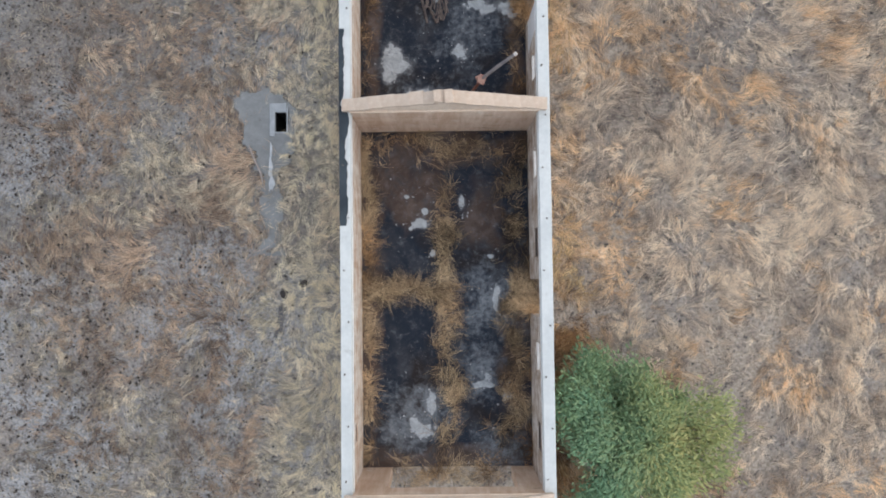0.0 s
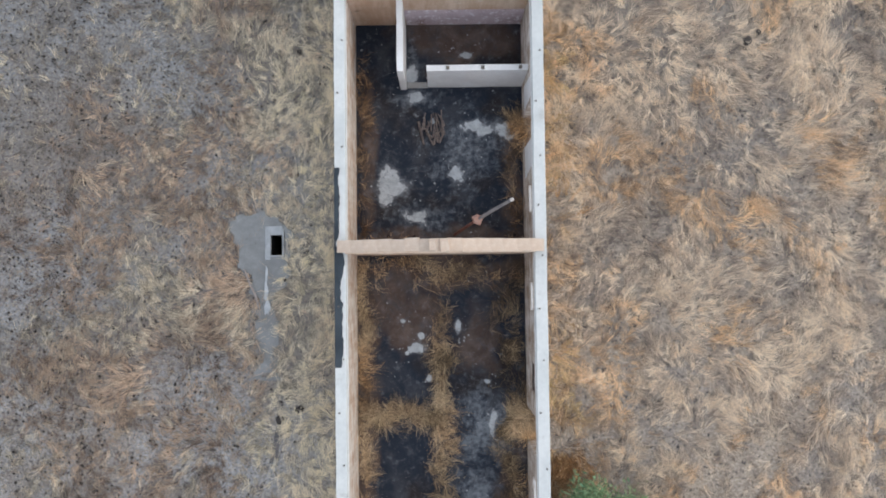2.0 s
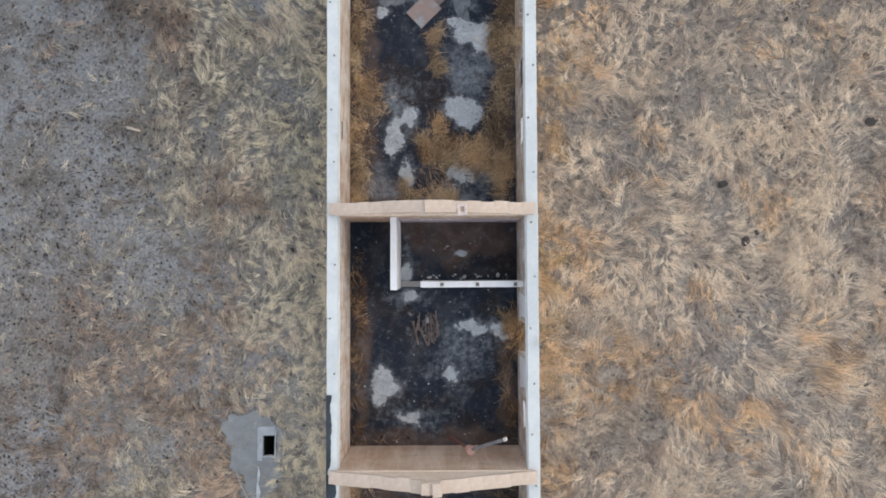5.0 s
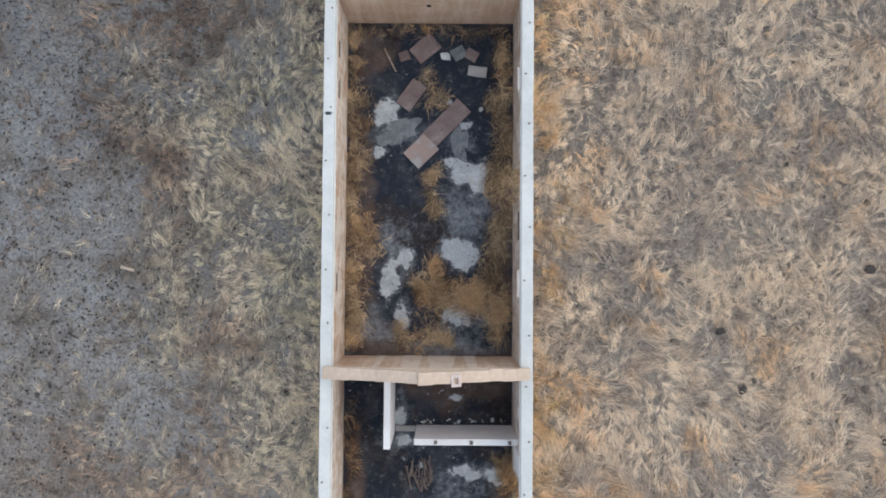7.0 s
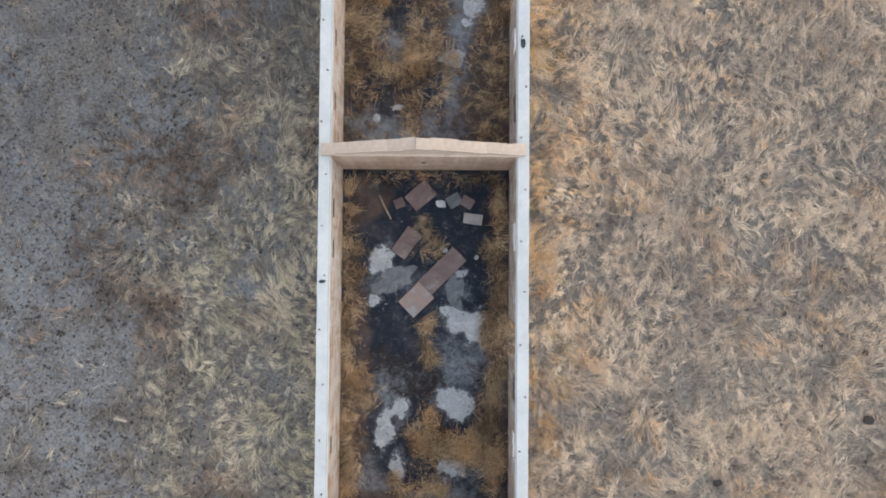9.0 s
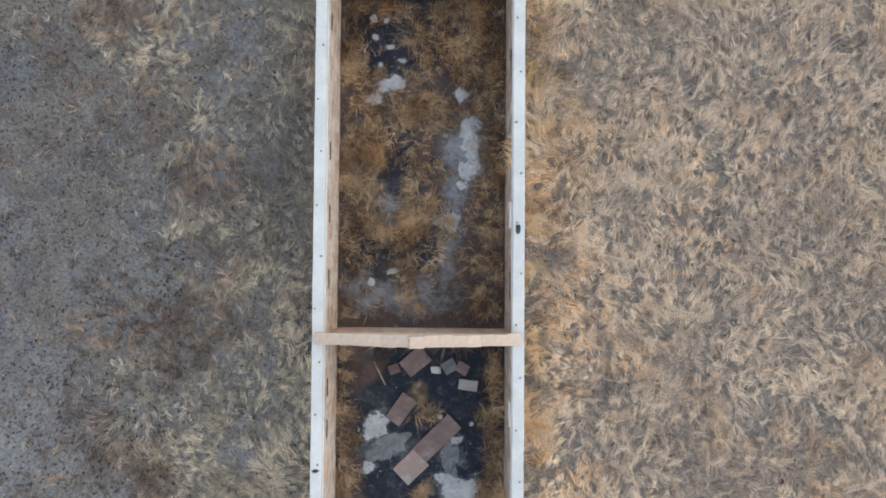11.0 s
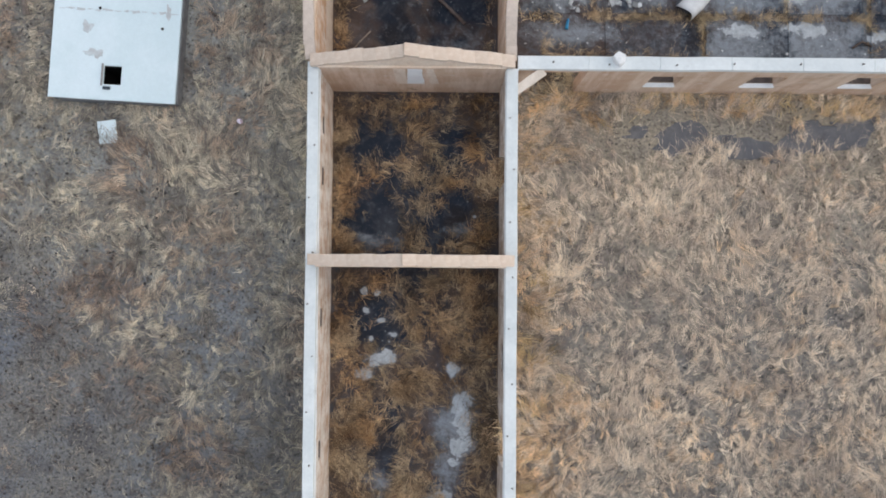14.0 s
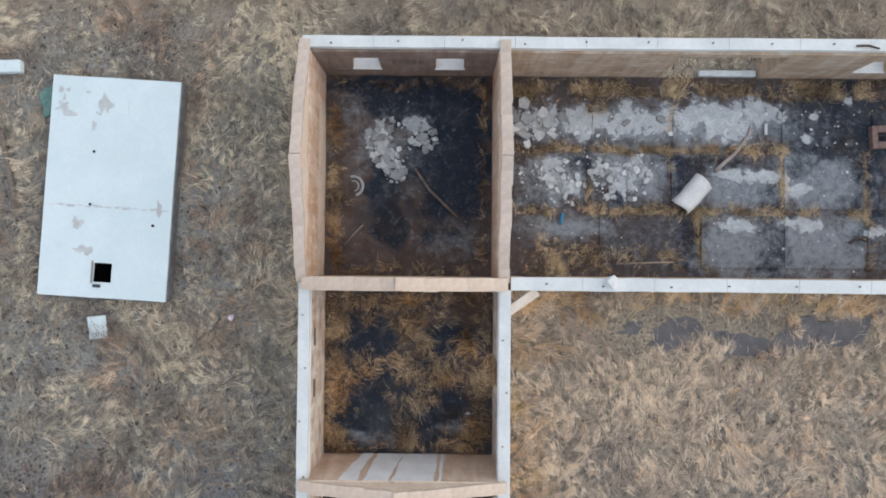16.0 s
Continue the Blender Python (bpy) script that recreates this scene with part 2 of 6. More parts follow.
SLATE = surface("blue_grey_mortar", (0.13, 0.145, 0.165), (0.2, 0.22, 0.24), (0.08, 0.085, 0.095), (0.52, 0.68), 3.0, 20)
ROOF = surface("pale_blue_white_concrete", (0.65, 0.75, 0.79), (0.6, 0.71, 0.745), (0.5, 0.5, 0.49), (0.66, 0.78), 0.8, 10, rough=0.8, grainy=0.08)
WORN = surface("worn_limewash", (0.54, 0.59, 0.61), (0.46, 0.48, 0.49), None, scale=4)
# The shade on the tank's sides is put into this dark concrete colour.
DARK_SIDE = surface("shade_dark_concrete", (0.17, 0.175, 0.18), (0.12, 0.12, 0.125), None, scale=3)
RAW = surface("grey_raw_concrete", (0.32, 0.32, 0.32), (0.25, 0.245, 0.24), None, scale=2)
GREY = surface("grey_cement_path", (0.28, 0.295, 0.305), (0.23, 0.24, 0.245), (0.34, 0.35, 0.355), (0.55, 0.7), 1.6, 18)
TIMBER = surface("sun_bleached_timber", (0.55, 0.47, 0.39), (0.44, 0.36, 0.29), None, scale=4, stretch=(1, 1, 1), rough=0.85)
DARKWOOD = surface("charred_timber", (0.07, 0.055, 0.05), (0.13, 0.1, 0.085), None, scale=5)
SMOKED = surface("smoke_stained_timber", (0.12, 0.1, 0.1), (0.2, 0.165, 0.15), None, scale=7)
OLDWOOD = surface("sooty_brushwood", (0.14, 0.115, 0.1), (0.2, 0.17, 0.15), None, scale=9)
PALEWOOD = surface("bleached_pale_timber", (0.7, 0.62, 0.54), (0.62, 0.54, 0.46), None, scale=4)
PALE_POST = surface("greyed_bare_wood", (0.4, 0.36, 0.34), (0.32, 0.28, 0.26), None, scale=6)
TWIG = surface("dead_branch_bark", (0.27, 0.22, 0.18), (0.36, 0.31, 0.26), None, scale=9)
DARKBRICK = surface("sooty_brick", (0.17, 0.115, 0.105), (0.22, 0.16, 0.15), None, scale=6)
PINKBLOCK = surface("pale_pink_block", (0.7, 0.6, 0.56), (0.6, 0.5, 0.46), None, scale=6)
TEAL = surface("faded_teal_cloth", (0.1, 0.2, 0.18), (0.16, 0.26, 0.23), None, scale=8)
RUST = surface("faded_red_brick", (0.32, 0.17, 0.14), (0.4, 0.26, 0.22), (0.5, 0.43, 0.4), (0.55, 0.7), 6, 30)
SHEET = surface("dented_white_enamel", (0.64, 0.66, 0.68), (0.54, 0.56, 0.58), (0.5, 0.3, 0.27), (0.7, 0.76), 1.6, 20, rough=0.55)
BLUE = surface("blue_plastic", (0.03, 0.2, 0.42), (0.06, 0.3, 0.5), None, scale=6, rough=0.4)
PINK = surface("pink_plastic", (0.8, 0.66, 0.8), (0.86, 0.76, 0.85), None, scale=6, rough=0.5)
CLOD = surface("dark_clod", (0.045, 0.042, 0.042), (0.075, 0.065, 0.06), None, scale=9)
DAMP = surface("dark_damp_soil", (0.12, 0.122, 0.134), (0.165, 0.16, 0.166), (0.095, 0.092, 0.097), (0.55, 0.7), 1.5, 14)
# Near-black colour paints the darkness inside shafts and holes.
VOID = surface("near_black_hollow", (0.012, 0.012, 0.013), (0.02, 0.02, 0.02), None, scale=2)
POLE_RUST = surface("rusty_pole", (0.13, 0.06, 0.05), (0.2, 0.1, 0.085), None, scale=7)
ARM_GREY = surface("greyed_arm", (0.15, 0.14, 0.15), (0.22, 0.2, 0.2), None, scale=6)
WHITE_CAP = surface("white_cap", (0.6, 0.56, 0.54), (0.7, 0.66, 0.63), None, scale=9)
BARK = surface("shrub_bark", (0.14, 0.1, 0.075), (0.2, 0.16, 0.12), None, scale=8)
GRASS_EAST = blade_mat("straw_east", ((0.13, 0.11, 0.105), (0.37, 0.31, 0.275), (0.71, 0.58, 0.45), (0.99, 0.84, 0.65)), (1.04, 0.85, 0.64), cool=(0.97, 0.97, 0.95))
GRASS_WEST = blade_mat("straw_west", ((0.1, 0.09, 0.085), (0.29, 0.262, 0.228), (0.59, 0.52, 0.405), (0.93, 0.82, 0.63)), (0.74, 0.62, 0.59), cool=(0.97, 0.98, 0.88))
GRASS_IN = blade_mat("straw_rooms", ((0.045, 0.034, 0.027), (0.15, 0.101, 0.066), (0.42, 0.3, 0.185), (0.8, 0.62, 0.41)), (1.04, 0.82, 0.6), cool=(0.9, 0.94, 0.9))
GRASS_FOOT = blade_mat("straw_wall_foot", ((0.1, 0.066, 0.046), (0.38, 0.25, 0.145), (0.74, 0.51, 0.29), (0.98, 0.75, 0.47)), (0.98, 0.82, 0.66))
LEAF = blade_mat("grey_green_leaf", ((0.12, 0.2, 0.11), (0.18, 0.285, 0.145), (0.265, 0.365, 0.185), (0.36, 0.43, 0.23)), (1.55, 1.2, 1.0), cool=(0.82, 0.98, 1.12))


# ---- helpers for things ----
def link_mesh(name, bm, material, smooth=False):
    me = bpy.data.meshes.new(name)
    bmesh.ops.recalc_face_normals(bm, faces=bm.faces)
    bm.to_mesh(me)
    bm.free()
    me.materials.append(material)
    if smooth:
        me.polygons.foreach_set("use_smooth", [True] * len(me.polygons))
    return new(name, me)


def part(name, bm, material, parent, label="", smooth=False):
    ob = link_mesh(name, bm, material, smooth)
    ob.parent = parent
    return tagged(ob, label)


def thing(name, label, category, m=None, group="", kind=""):
    ob = new(name)
    ob.empty_display_size = 0.2
    if m is not None:
        ob.matrix_world = m
    return tagged(ob, label, category, group, kind)


def wobble(bm, amp, scale=1.3, seed=0.0):
    for v in bm.verts:
        p = v.co * scale + Vector((seed, seed * 0.7, 3.1))
        v.co += Vector((noise.noise(p), noise.noise(p + Vector((31, 0, 0))), noise.noise(p + Vector((0, 57, 0))))) * amp


def box(x0, x1, y0, y1, z0, z1, cut=0.0, bevel=0.0):
    """A box, cut into cells of about that size, its edges broken by a bevel."""
    bm = bmesh.new()
    bmesh.ops.create_cube(bm, size=1)
    for v in bm.verts:
        v.co = Vector((x0 + (v.co.x + 0.5) * (x1 - x0), y0 + (v.co.y + 0.5) * (y1 - y0), z0 + (v.co.z + 0.5) * (z1 - z0)))
    if cut:
        for axis, lo, hi in ((0, x0, x1), (1, y0, y1), (2, z0, z1)):
            n = int((hi - lo) / cut)
            for k in range(1, n):
                plane = Vector((0, 0, 0))
                plane[axis] = lo + (hi - lo) * k / n
                way = Vector((0, 0, 0))
                way[axis] = 1
                bmesh.ops.bisect_plane(bm, geom=bm.verts[:] + bm.edges[:] + bm.faces[:], plane_co=plane, plane_no=way)
    if bevel:
        bmesh.ops.bevel(bm, geom=[e for e in bm.edges if len(e.link_faces) == 2 and e.calc_face_angle() > 0.5], offset=bevel, segments=1, affect="EDGES")
    return bm


def grid_wall(along, u0, u1, v0, v1, z0, z1, holes, step=0.5, amp=0.012, crumble=0.0, seed=0.0):
    """A wall along x or y with openings (u0, u1, z0, z1) right through it and slightly uneven faces."""
    us, zs = {u0, u1}, {z0, z1}
    for a, b, c, d in holes:
        us |= {max(a, u0), min(b, u1)}
        zs |= {max(c, z0), min(d, z1)}

    def fill(values):
        values = sorted(values)
        out = [values[0]]
        for a, b in zip(values, values[1:]):
            n = max(1, math.ceil((b - a) / step))
            out += [a + (b - a) * k / n for k in range(1, n + 1)]
        return out
    us, zs = fill(us), fill(zs)

    def solid(i, k):
        if not (0 <= i < len(us) - 1 and 0 <= k < len(zs) - 1):
            return False
        u, z = (us[i] + us[i + 1]) / 2, (zs[k] + zs[k + 1]) / 2
        return not any(a < u < b and c < z < d for a, b, c, d in holes)
    bm, made = bmesh.new(), {}

    def vert(i, k, side):
        key = (i, k, side)
        if key not in made:
            u, v, z = us[i], (v0, v1)[side], zs[k]
            made[key] = bm.verts.new((u, v, z) if along == "x" else (v, u, z))
        return made[key]
    for i in range(len(us) - 1):
        for k in range(len(zs) - 1):
            if not solid(i, k):
                continue
            for side in (0, 1):
                bm.faces.new([vert(i, k, side), vert(i + 1, k, side), vert(i + 1, k + 1, side), vert(i, k + 1, side)])
            if not solid(i - 1, k):
                bm.faces.new([vert(i, k, 0), vert(i, k + 1, 0), vert(i, k + 1, 1), vert(i, k, 1)])
            if not solid(i + 1, k):
                bm.faces.new([vert(i + 1, k, 0), vert(i + 1, k, 1), vert(i + 1, k + 1, 1), vert(i + 1, k + 1, 0)])
            if not solid(i, k - 1):
                bm.faces.new([vert(i, k, 0), vert(i, k, 1), vert(i + 1, k, 1), vert(i + 1, k, 0)])
            if not solid(i, k + 1):
                bm.faces.new([vert(i, k + 1, 0), vert(i + 1, k + 1, 0), vert(i + 1, k + 1, 1), vert(i, k + 1, 1)])
    wobble(bm, amp, 1.7, seed)
    return bm


def rod(points, r0, r1, sides=7):
    """A tapering round stick through the points."""
    bm, rings = bmesh.new(), []
    pts = [Vector(p) for p in points]
    for i, p in enumerate(pts):
        way = (pts[min(i + 1, len(pts) - 1)] - pts[max(i - 1, 0)]).normalized()
        side = way.cross(Vector((0.13, 0.21, 1)) if abs(way.z) < 0.9 else Vector((1, 0.1, 0))).normalized()
        up = side.cross(way)
        r = r0 + (r1 - r0) * i / (len(pts) - 1)
        rings.append([bm.verts.new(p + (side * math.cos(2 * math.pi * k / sides) + up * math.sin(2 * math.pi * k / sides)) * r) for k in range(sides)])
    for a, b in zip(rings, rings[1:]):
        for k in range(sides):
            bm.faces.new([a[k], a[(k + 1) % sides], b[(k + 1) % sides], b[k]])
    bm.faces.new(rings[0][::-1])
    bm.faces.new(rings[-1])
    return bm


def flake(rx, ry, seed, thick=0.02, n=26, ragged=0.45):
    """A flat broken plate with a ragged outline."""
    rng = random.Random(seed)
    bm, top, bot = bmesh.new(), [], []
    o = rng.uniform(0, 50)
    for k in range(n):
        a = 2 * math.pi * k / n
        r = 1 + ragged * (noise.noise(Vector((math.cos(a) * 1.3 + o, math.sin(a) * 1.3, o))) * 1.3 + noise.noise(Vector((math.cos(a) * 4 + o, math.sin(a) * 4, 2 * o))) * 0.8)
        x, y = math.cos(a) * rx * r, math.sin(a) * ry * r
        top.append(bm.verts.new((x * 0.96, y * 0.96, thick)))
        bot.append(bm.verts.new((x, y, 0)))
    c = bm.verts.new((0, 0, thick * 1.1))
    for k in range(n):
        j = (k + 1) % n
        bm.faces.new([top[k], top[j], c])
        bm.faces.new([bot[k], bot[j], top[j], top[k]])
    bm.faces.new(bot[::-1])
    return bm


def chunk_mesh(name, seed, material, flat=0.35):
    """A broken lump with a few flat sides."""
    rng = random.Random(seed)
    bm = bmesh.new()
    bmesh.ops.create_icosphere(bm, subdivisions=1, radius=0.5)
    for v in bm.verts:
        v.co *= rng.uniform(0.7, 1.15)
        v.co.x = max(-0.42, min(0.42, v.co.x))
        v.co.y = max(-0.4, min(0.4, v.co.y))
        v.co.z = max(-0.3, min(0.3, v.co.z)) * flat / 0.35
    me = bpy.data.meshes.new(name)
    bm.to_mesh(me)
    bm.free()
    me.materials.append(material)
    return me


# ---- noise fields for scattering ----
RNG = np.random.default_rng(7)
LATTICE = RNG.random((96, 96))


def field(x, y, size, k=0):
    """Smooth value noise, 0 to 1, with cells of that size."""
    u, v = x / size + 13.7 * k + 40, y / size + 7.3 * k + 40
    i, j = np.floor(u).astype(int), np.floor(v).astype(int)
    a, b = u - i, v - j
    a, b = a * a * (3 - 2 * a), b * b * (3 - 2 * b)
    g = lambda p, q: LATTICE[p % 96, q % 96]
    return (g(i, j) * (1 - a) + g(i + 1, j) * a) * (1 - b) + (g(i, j + 1) * (1 - a) + g(i + 1, j + 1) * a) * b


def ground_z(x, y):
    """The lie of the land: slight humps, level under the buildings."""
    z = 0.10 * (field(x, y, 3.1, 1) - 0.5) + 0.05 * (field(x, y, 0.9, 2) - 0.5) - 0.03
    inside = ((x > -3.3) & (x < 3.4) & (y > -6.8) & (y < 46.7)) | ((x > 2) & (x < 23) & (y > 39) & (y < 46.7)) | ((x > -12) & (x < -6.6) & (y > 38.2) & (y < 46.2)) | ((x > -5.9) & (x < -4.4) & (y > 3.9) & (y < 5.9))
    return np.where(inside, -0.04, z)


def blades(name, x, y, z, ang, curl, length, lean, width, tone, material, label, category="grass", short=False, hue=None):
    """One sheet of single bent blades, seven corners each (five for short ones), with their tones."""
    n = len(x)
    steps = ((0.0, 1.0), (0.5, 0.85), (0.5, 0.0)) if short else ((0.0, 1.0), (0.36, 0.9), (0.34, 0.65), (0.3, 0.0))
    last = len(steps) - 1
    c = 2 * last + 1
    co = np.empty((n, c, 3), np.float32)
    px, py, pz = x.copy(), y.copy(), z.copy()
    for k, (share, wide) in enumerate(steps):
        tilt = np.clip(lean + 0.28 * k, 0, 1.58)
        px, py, pz = px + np.cos(ang) * np.sin(tilt) * length * share, py + np.sin(ang) * np.sin(tilt) * length * share, np.maximum(pz + np.cos(tilt) * length * share, z + 0.004)
        wx, wy = -np.sin(ang) * width * wide / 2, np.cos(ang) * width * wide / 2
        if k < last:
            co[:, 2 * k] = np.stack([px - wx, py - wy, pz], 1)
            co[:, 2 * k + 1] = np.stack([px + wx, py + wy, pz], 1)
        else:
            co[:, c - 1] = np.stack([px, py, pz], 1)
        ang = ang + curl
    base = (np.arange(n) * c)[:, None]
    corner = [0, 1, 3, 0, 3, 2, 2, 3, 4] if short else [0, 1, 3, 0, 3, 2, 2, 3, 5, 2, 5, 4, 4, 5, 6]
    f = len(corner) // 3
    idx = (base + np.array(corner)[None]).astype(np.int32).ravel()
    me = bpy.data.meshes.new(name)
    me.vertices.add(n * c)
    me.vertices.foreach_set("co", co.ravel())
    me.loops.add(n * f * 3)
    me.loops.foreach_set("vertex_index", idx)
    me.polygons.add(n * f)
    me.polygons.foreach_set("loop_start", (np.arange(n * f) * 3).astype(np.int32))
    me.update(calc_edges=True)
    hue = np.full(n, 0.5) if hue is None else np.clip(hue, 0, 1)
    for key, values in (("tone", np.clip(tone, 0, 1)), ("hue", hue)):
        me.attributes.new(key, "FLOAT", "POINT").data.foreach_set("value", np.repeat(values, c).astype(np.float32))
    me.materials.append(material)
    return tagged(new(name, me), label, category, kind="stuff")


# ---- ground: one sheet to the horizon, open over the two shafts ----
HATCH_A = (-5.3, -4.93, 4.54, 5.18)
TANK = pose(-9.29, 42.22, 0, 0, 0, -3.1)
PIT_B = (-10.05, -8.95, 39.0, 39.95)


def ground():
    def lines(lo, hi, extra):
        out = {-2500, -900, -300, -120, -60, -35, 35, 90, 150, 320, 900, 2500} | set(np.round(np.arange(lo, hi, 0.5), 3))
        out = [v for v in out if all(abs(v - e) > 0.06 for e in extra)] + list(extra)
        return np.array(sorted(out))
    xs = lines(-24, 28, (HATCH_A[0], HATCH_A[1], PIT_B[0], PIT_B[1]))
    ys = lines(-16, 60, (HATCH_A[2], HATCH_A[3], PIT_B[2], PIT_B[3]))
    gx, gy = np.meshgrid(xs, ys)
    far = (gx < -22) | (gx > 26) | (gy < -14) | (gy > 58)
    gz = np.where(far, -0.03, ground_z(gx, gy))
    co = np.stack([gx, gy, gz], 2).reshape(-1, 3)
    n = len(xs)
    faces = []
    for j in range(len(ys) - 1):
        for i in range(n - 1):
            cx, cy = (xs[i] + xs[i + 1]) / 2, (ys[j] + ys[j + 1]) / 2
            if any(a < cx < b and c < cy < d for a, b, c, d in (HATCH_A, PIT_B)):
                continue
            faces.append((j * n + i, j * n + i + 1, (j + 1) * n + i + 1, (j + 1) * n + i))
    me = bpy.data.meshes.new("ground")
    me.from_pydata(co.tolist(), [], faces)
    me.materials.append(SOIL)
    me.polygons.foreach_set("use_smooth", [True] * len(me.polygons))
    return tagged(new("ground", me), "dry grey-brown earth with dust and bare patches", "ground", kind="structure")


ground()

# ---- the long roofless building ----
XL0, XL1, XR0, XR1 = -2.85, -2.565, 2.725, 3.025
EAVE, CAP_H = 2.42, 0.17
CROSS = {"wall_cross_1": (-6.4, -6.05), "wall_cross_2": (4.5, 4.84), "wall_cross_3": (11.88, 12.17), "wall_cross_4": (22.78, 23.0),
         "wall_cross_5": (33.66, 33.97), "wall_cross_6": (39.21, 39.55)}


def bolts(parent, spots, z):
    bm = bmesh.new()
    bmesh.ops.create_cone(bm, cap_ends=True, segments=8, radius1=0.026, radius2=0.018, depth=0.07)
    me = bpy.data.meshes.new("bolt")
    bm.to_mesh(me)
    bm.free()
    me.materials.append(IRON)
    for x, y in spots:
        ob = new("bolt", me)
        ob.parent = parent
        ob.location = (x, y, z + 0.025)
        ob.rotation_euler = (random.uniform(-0.2, 0.2), random.uniform(-0.2, 0.2), 0)


def side_wall(name, x0, x1, y0, y1, holes, material, label, sill_from=()):
    w = thing(name, label, "wall", kind="structure")
    part("wall_body", grid_wall("y", y0, y1, x0, x1, -0.05, EAVE - CAP_H, holes, seed=x0), material, w)
    cap = box(x0 - 0.015, x1 + 0.015, y0, y1, EAVE - CAP_H, EAVE, 0.45, 0.012)
    wobble(cap, 0.012, 1.1, x0)
    part("ring_beam", cap, CAP, w, "limewashed concrete ring beam with iron bolts")
    # Added white strip draws the bright lit line along the beam's inner edge.
    for e0, e1 in (((x1 - 0.01, x1 + 0.04),) if x0 < 0 else ((x0 - 0.035, x0 + 0.01),)):
        edge = box(e0, e1, y0, y1, EAVE - CAP_H - 0.05, EAVE - CAP_H + 0.01, 0.5, 0.006)
        wobble(edge, 0.012, 2.0, 1)
        part("bright_edge_strip", edge, SILL, w, "pale strip added for the bright lit line under the ring beam")
    k, y, spots = 0, y0 + 0.7, []
    while y < y1 - 0.3:
        spots.append(((x0 + x1) / 2 + (0.05 if k % 2 else -0.05) + random.uniform(-0.03, 0.03), y))
        y += 1.46 + random.uniform(-0.08, 0.08)
        k += 1
    bolts(w, spots, EAVE)
    for a, b, c, d in holes:
        if c > 0.3 and (a, b) not in sill_from:
            inner = x1 - 0.05 if x0 < 0 else x0 + 0.05
            # Made-up dark board: gives the opening its shaded look from above.
            part("shutter", box(inner - 0.02, inner + 0.02, a + 0.004, b - 0.004, c + 0.004, d - 0.004, 0.3), DARKWOOD, w, "made-up dark board standing for the shade inside the opening")
        elif c > 0.3:
            s = box(x0 + 0.02, x1 + 0.03, a + 0.01, b - 0.01, c + 0.004, c + 0.03, 0.3, 0.006)
            part("window_sill", s, SILL, w)
    return w


WEST_WINDOWS = [(y - 0.27, y + 0.27, 1.3, 1.68) for y in (-4.6, 14.5, 20.2, 21.4, 24.57, 26.47, 28.32, 32.15, 36.3, 37.8)]
side_wall("wall_west", XL0, XL1, -6.4, 39.4, WEST_WINDOWS, CLAY_WEST, "orange mud-plastered wall, colour warmed for the eastern light, with high openings and a white ring beam")
EAST_WINDOWS = [(y - 0.42, y + 0.42, 1.15, 1.8) for y in (-4.75, -2.48, 0.86, 3.2, 6.1, 14.5, 16.2, 20.6, 24.37, 26.5, 31.0)]
EAST_DOORS = [(-1.3, -0.22, -0.06, 2.1), (7.8, 8.8, -0.06, 2.1), (16.95, 18.1, -0.06, 2.1), (27.85, 28.95, -0.06, 2.1), (36.1, 37.15, -0.06, 2.1)]
side_wall("wall_east", XR0, XR1, -6.4, 39.23, EAST_WINDOWS + EAST_DOORS, CLAY_EAST,
          "mud-plaster wall, colour greyed for its shaded side, with window holes and open doorways", [w[:2] for w in EAST_WINDOWS[1::2] + EAST_WINDOWS[4:5]])


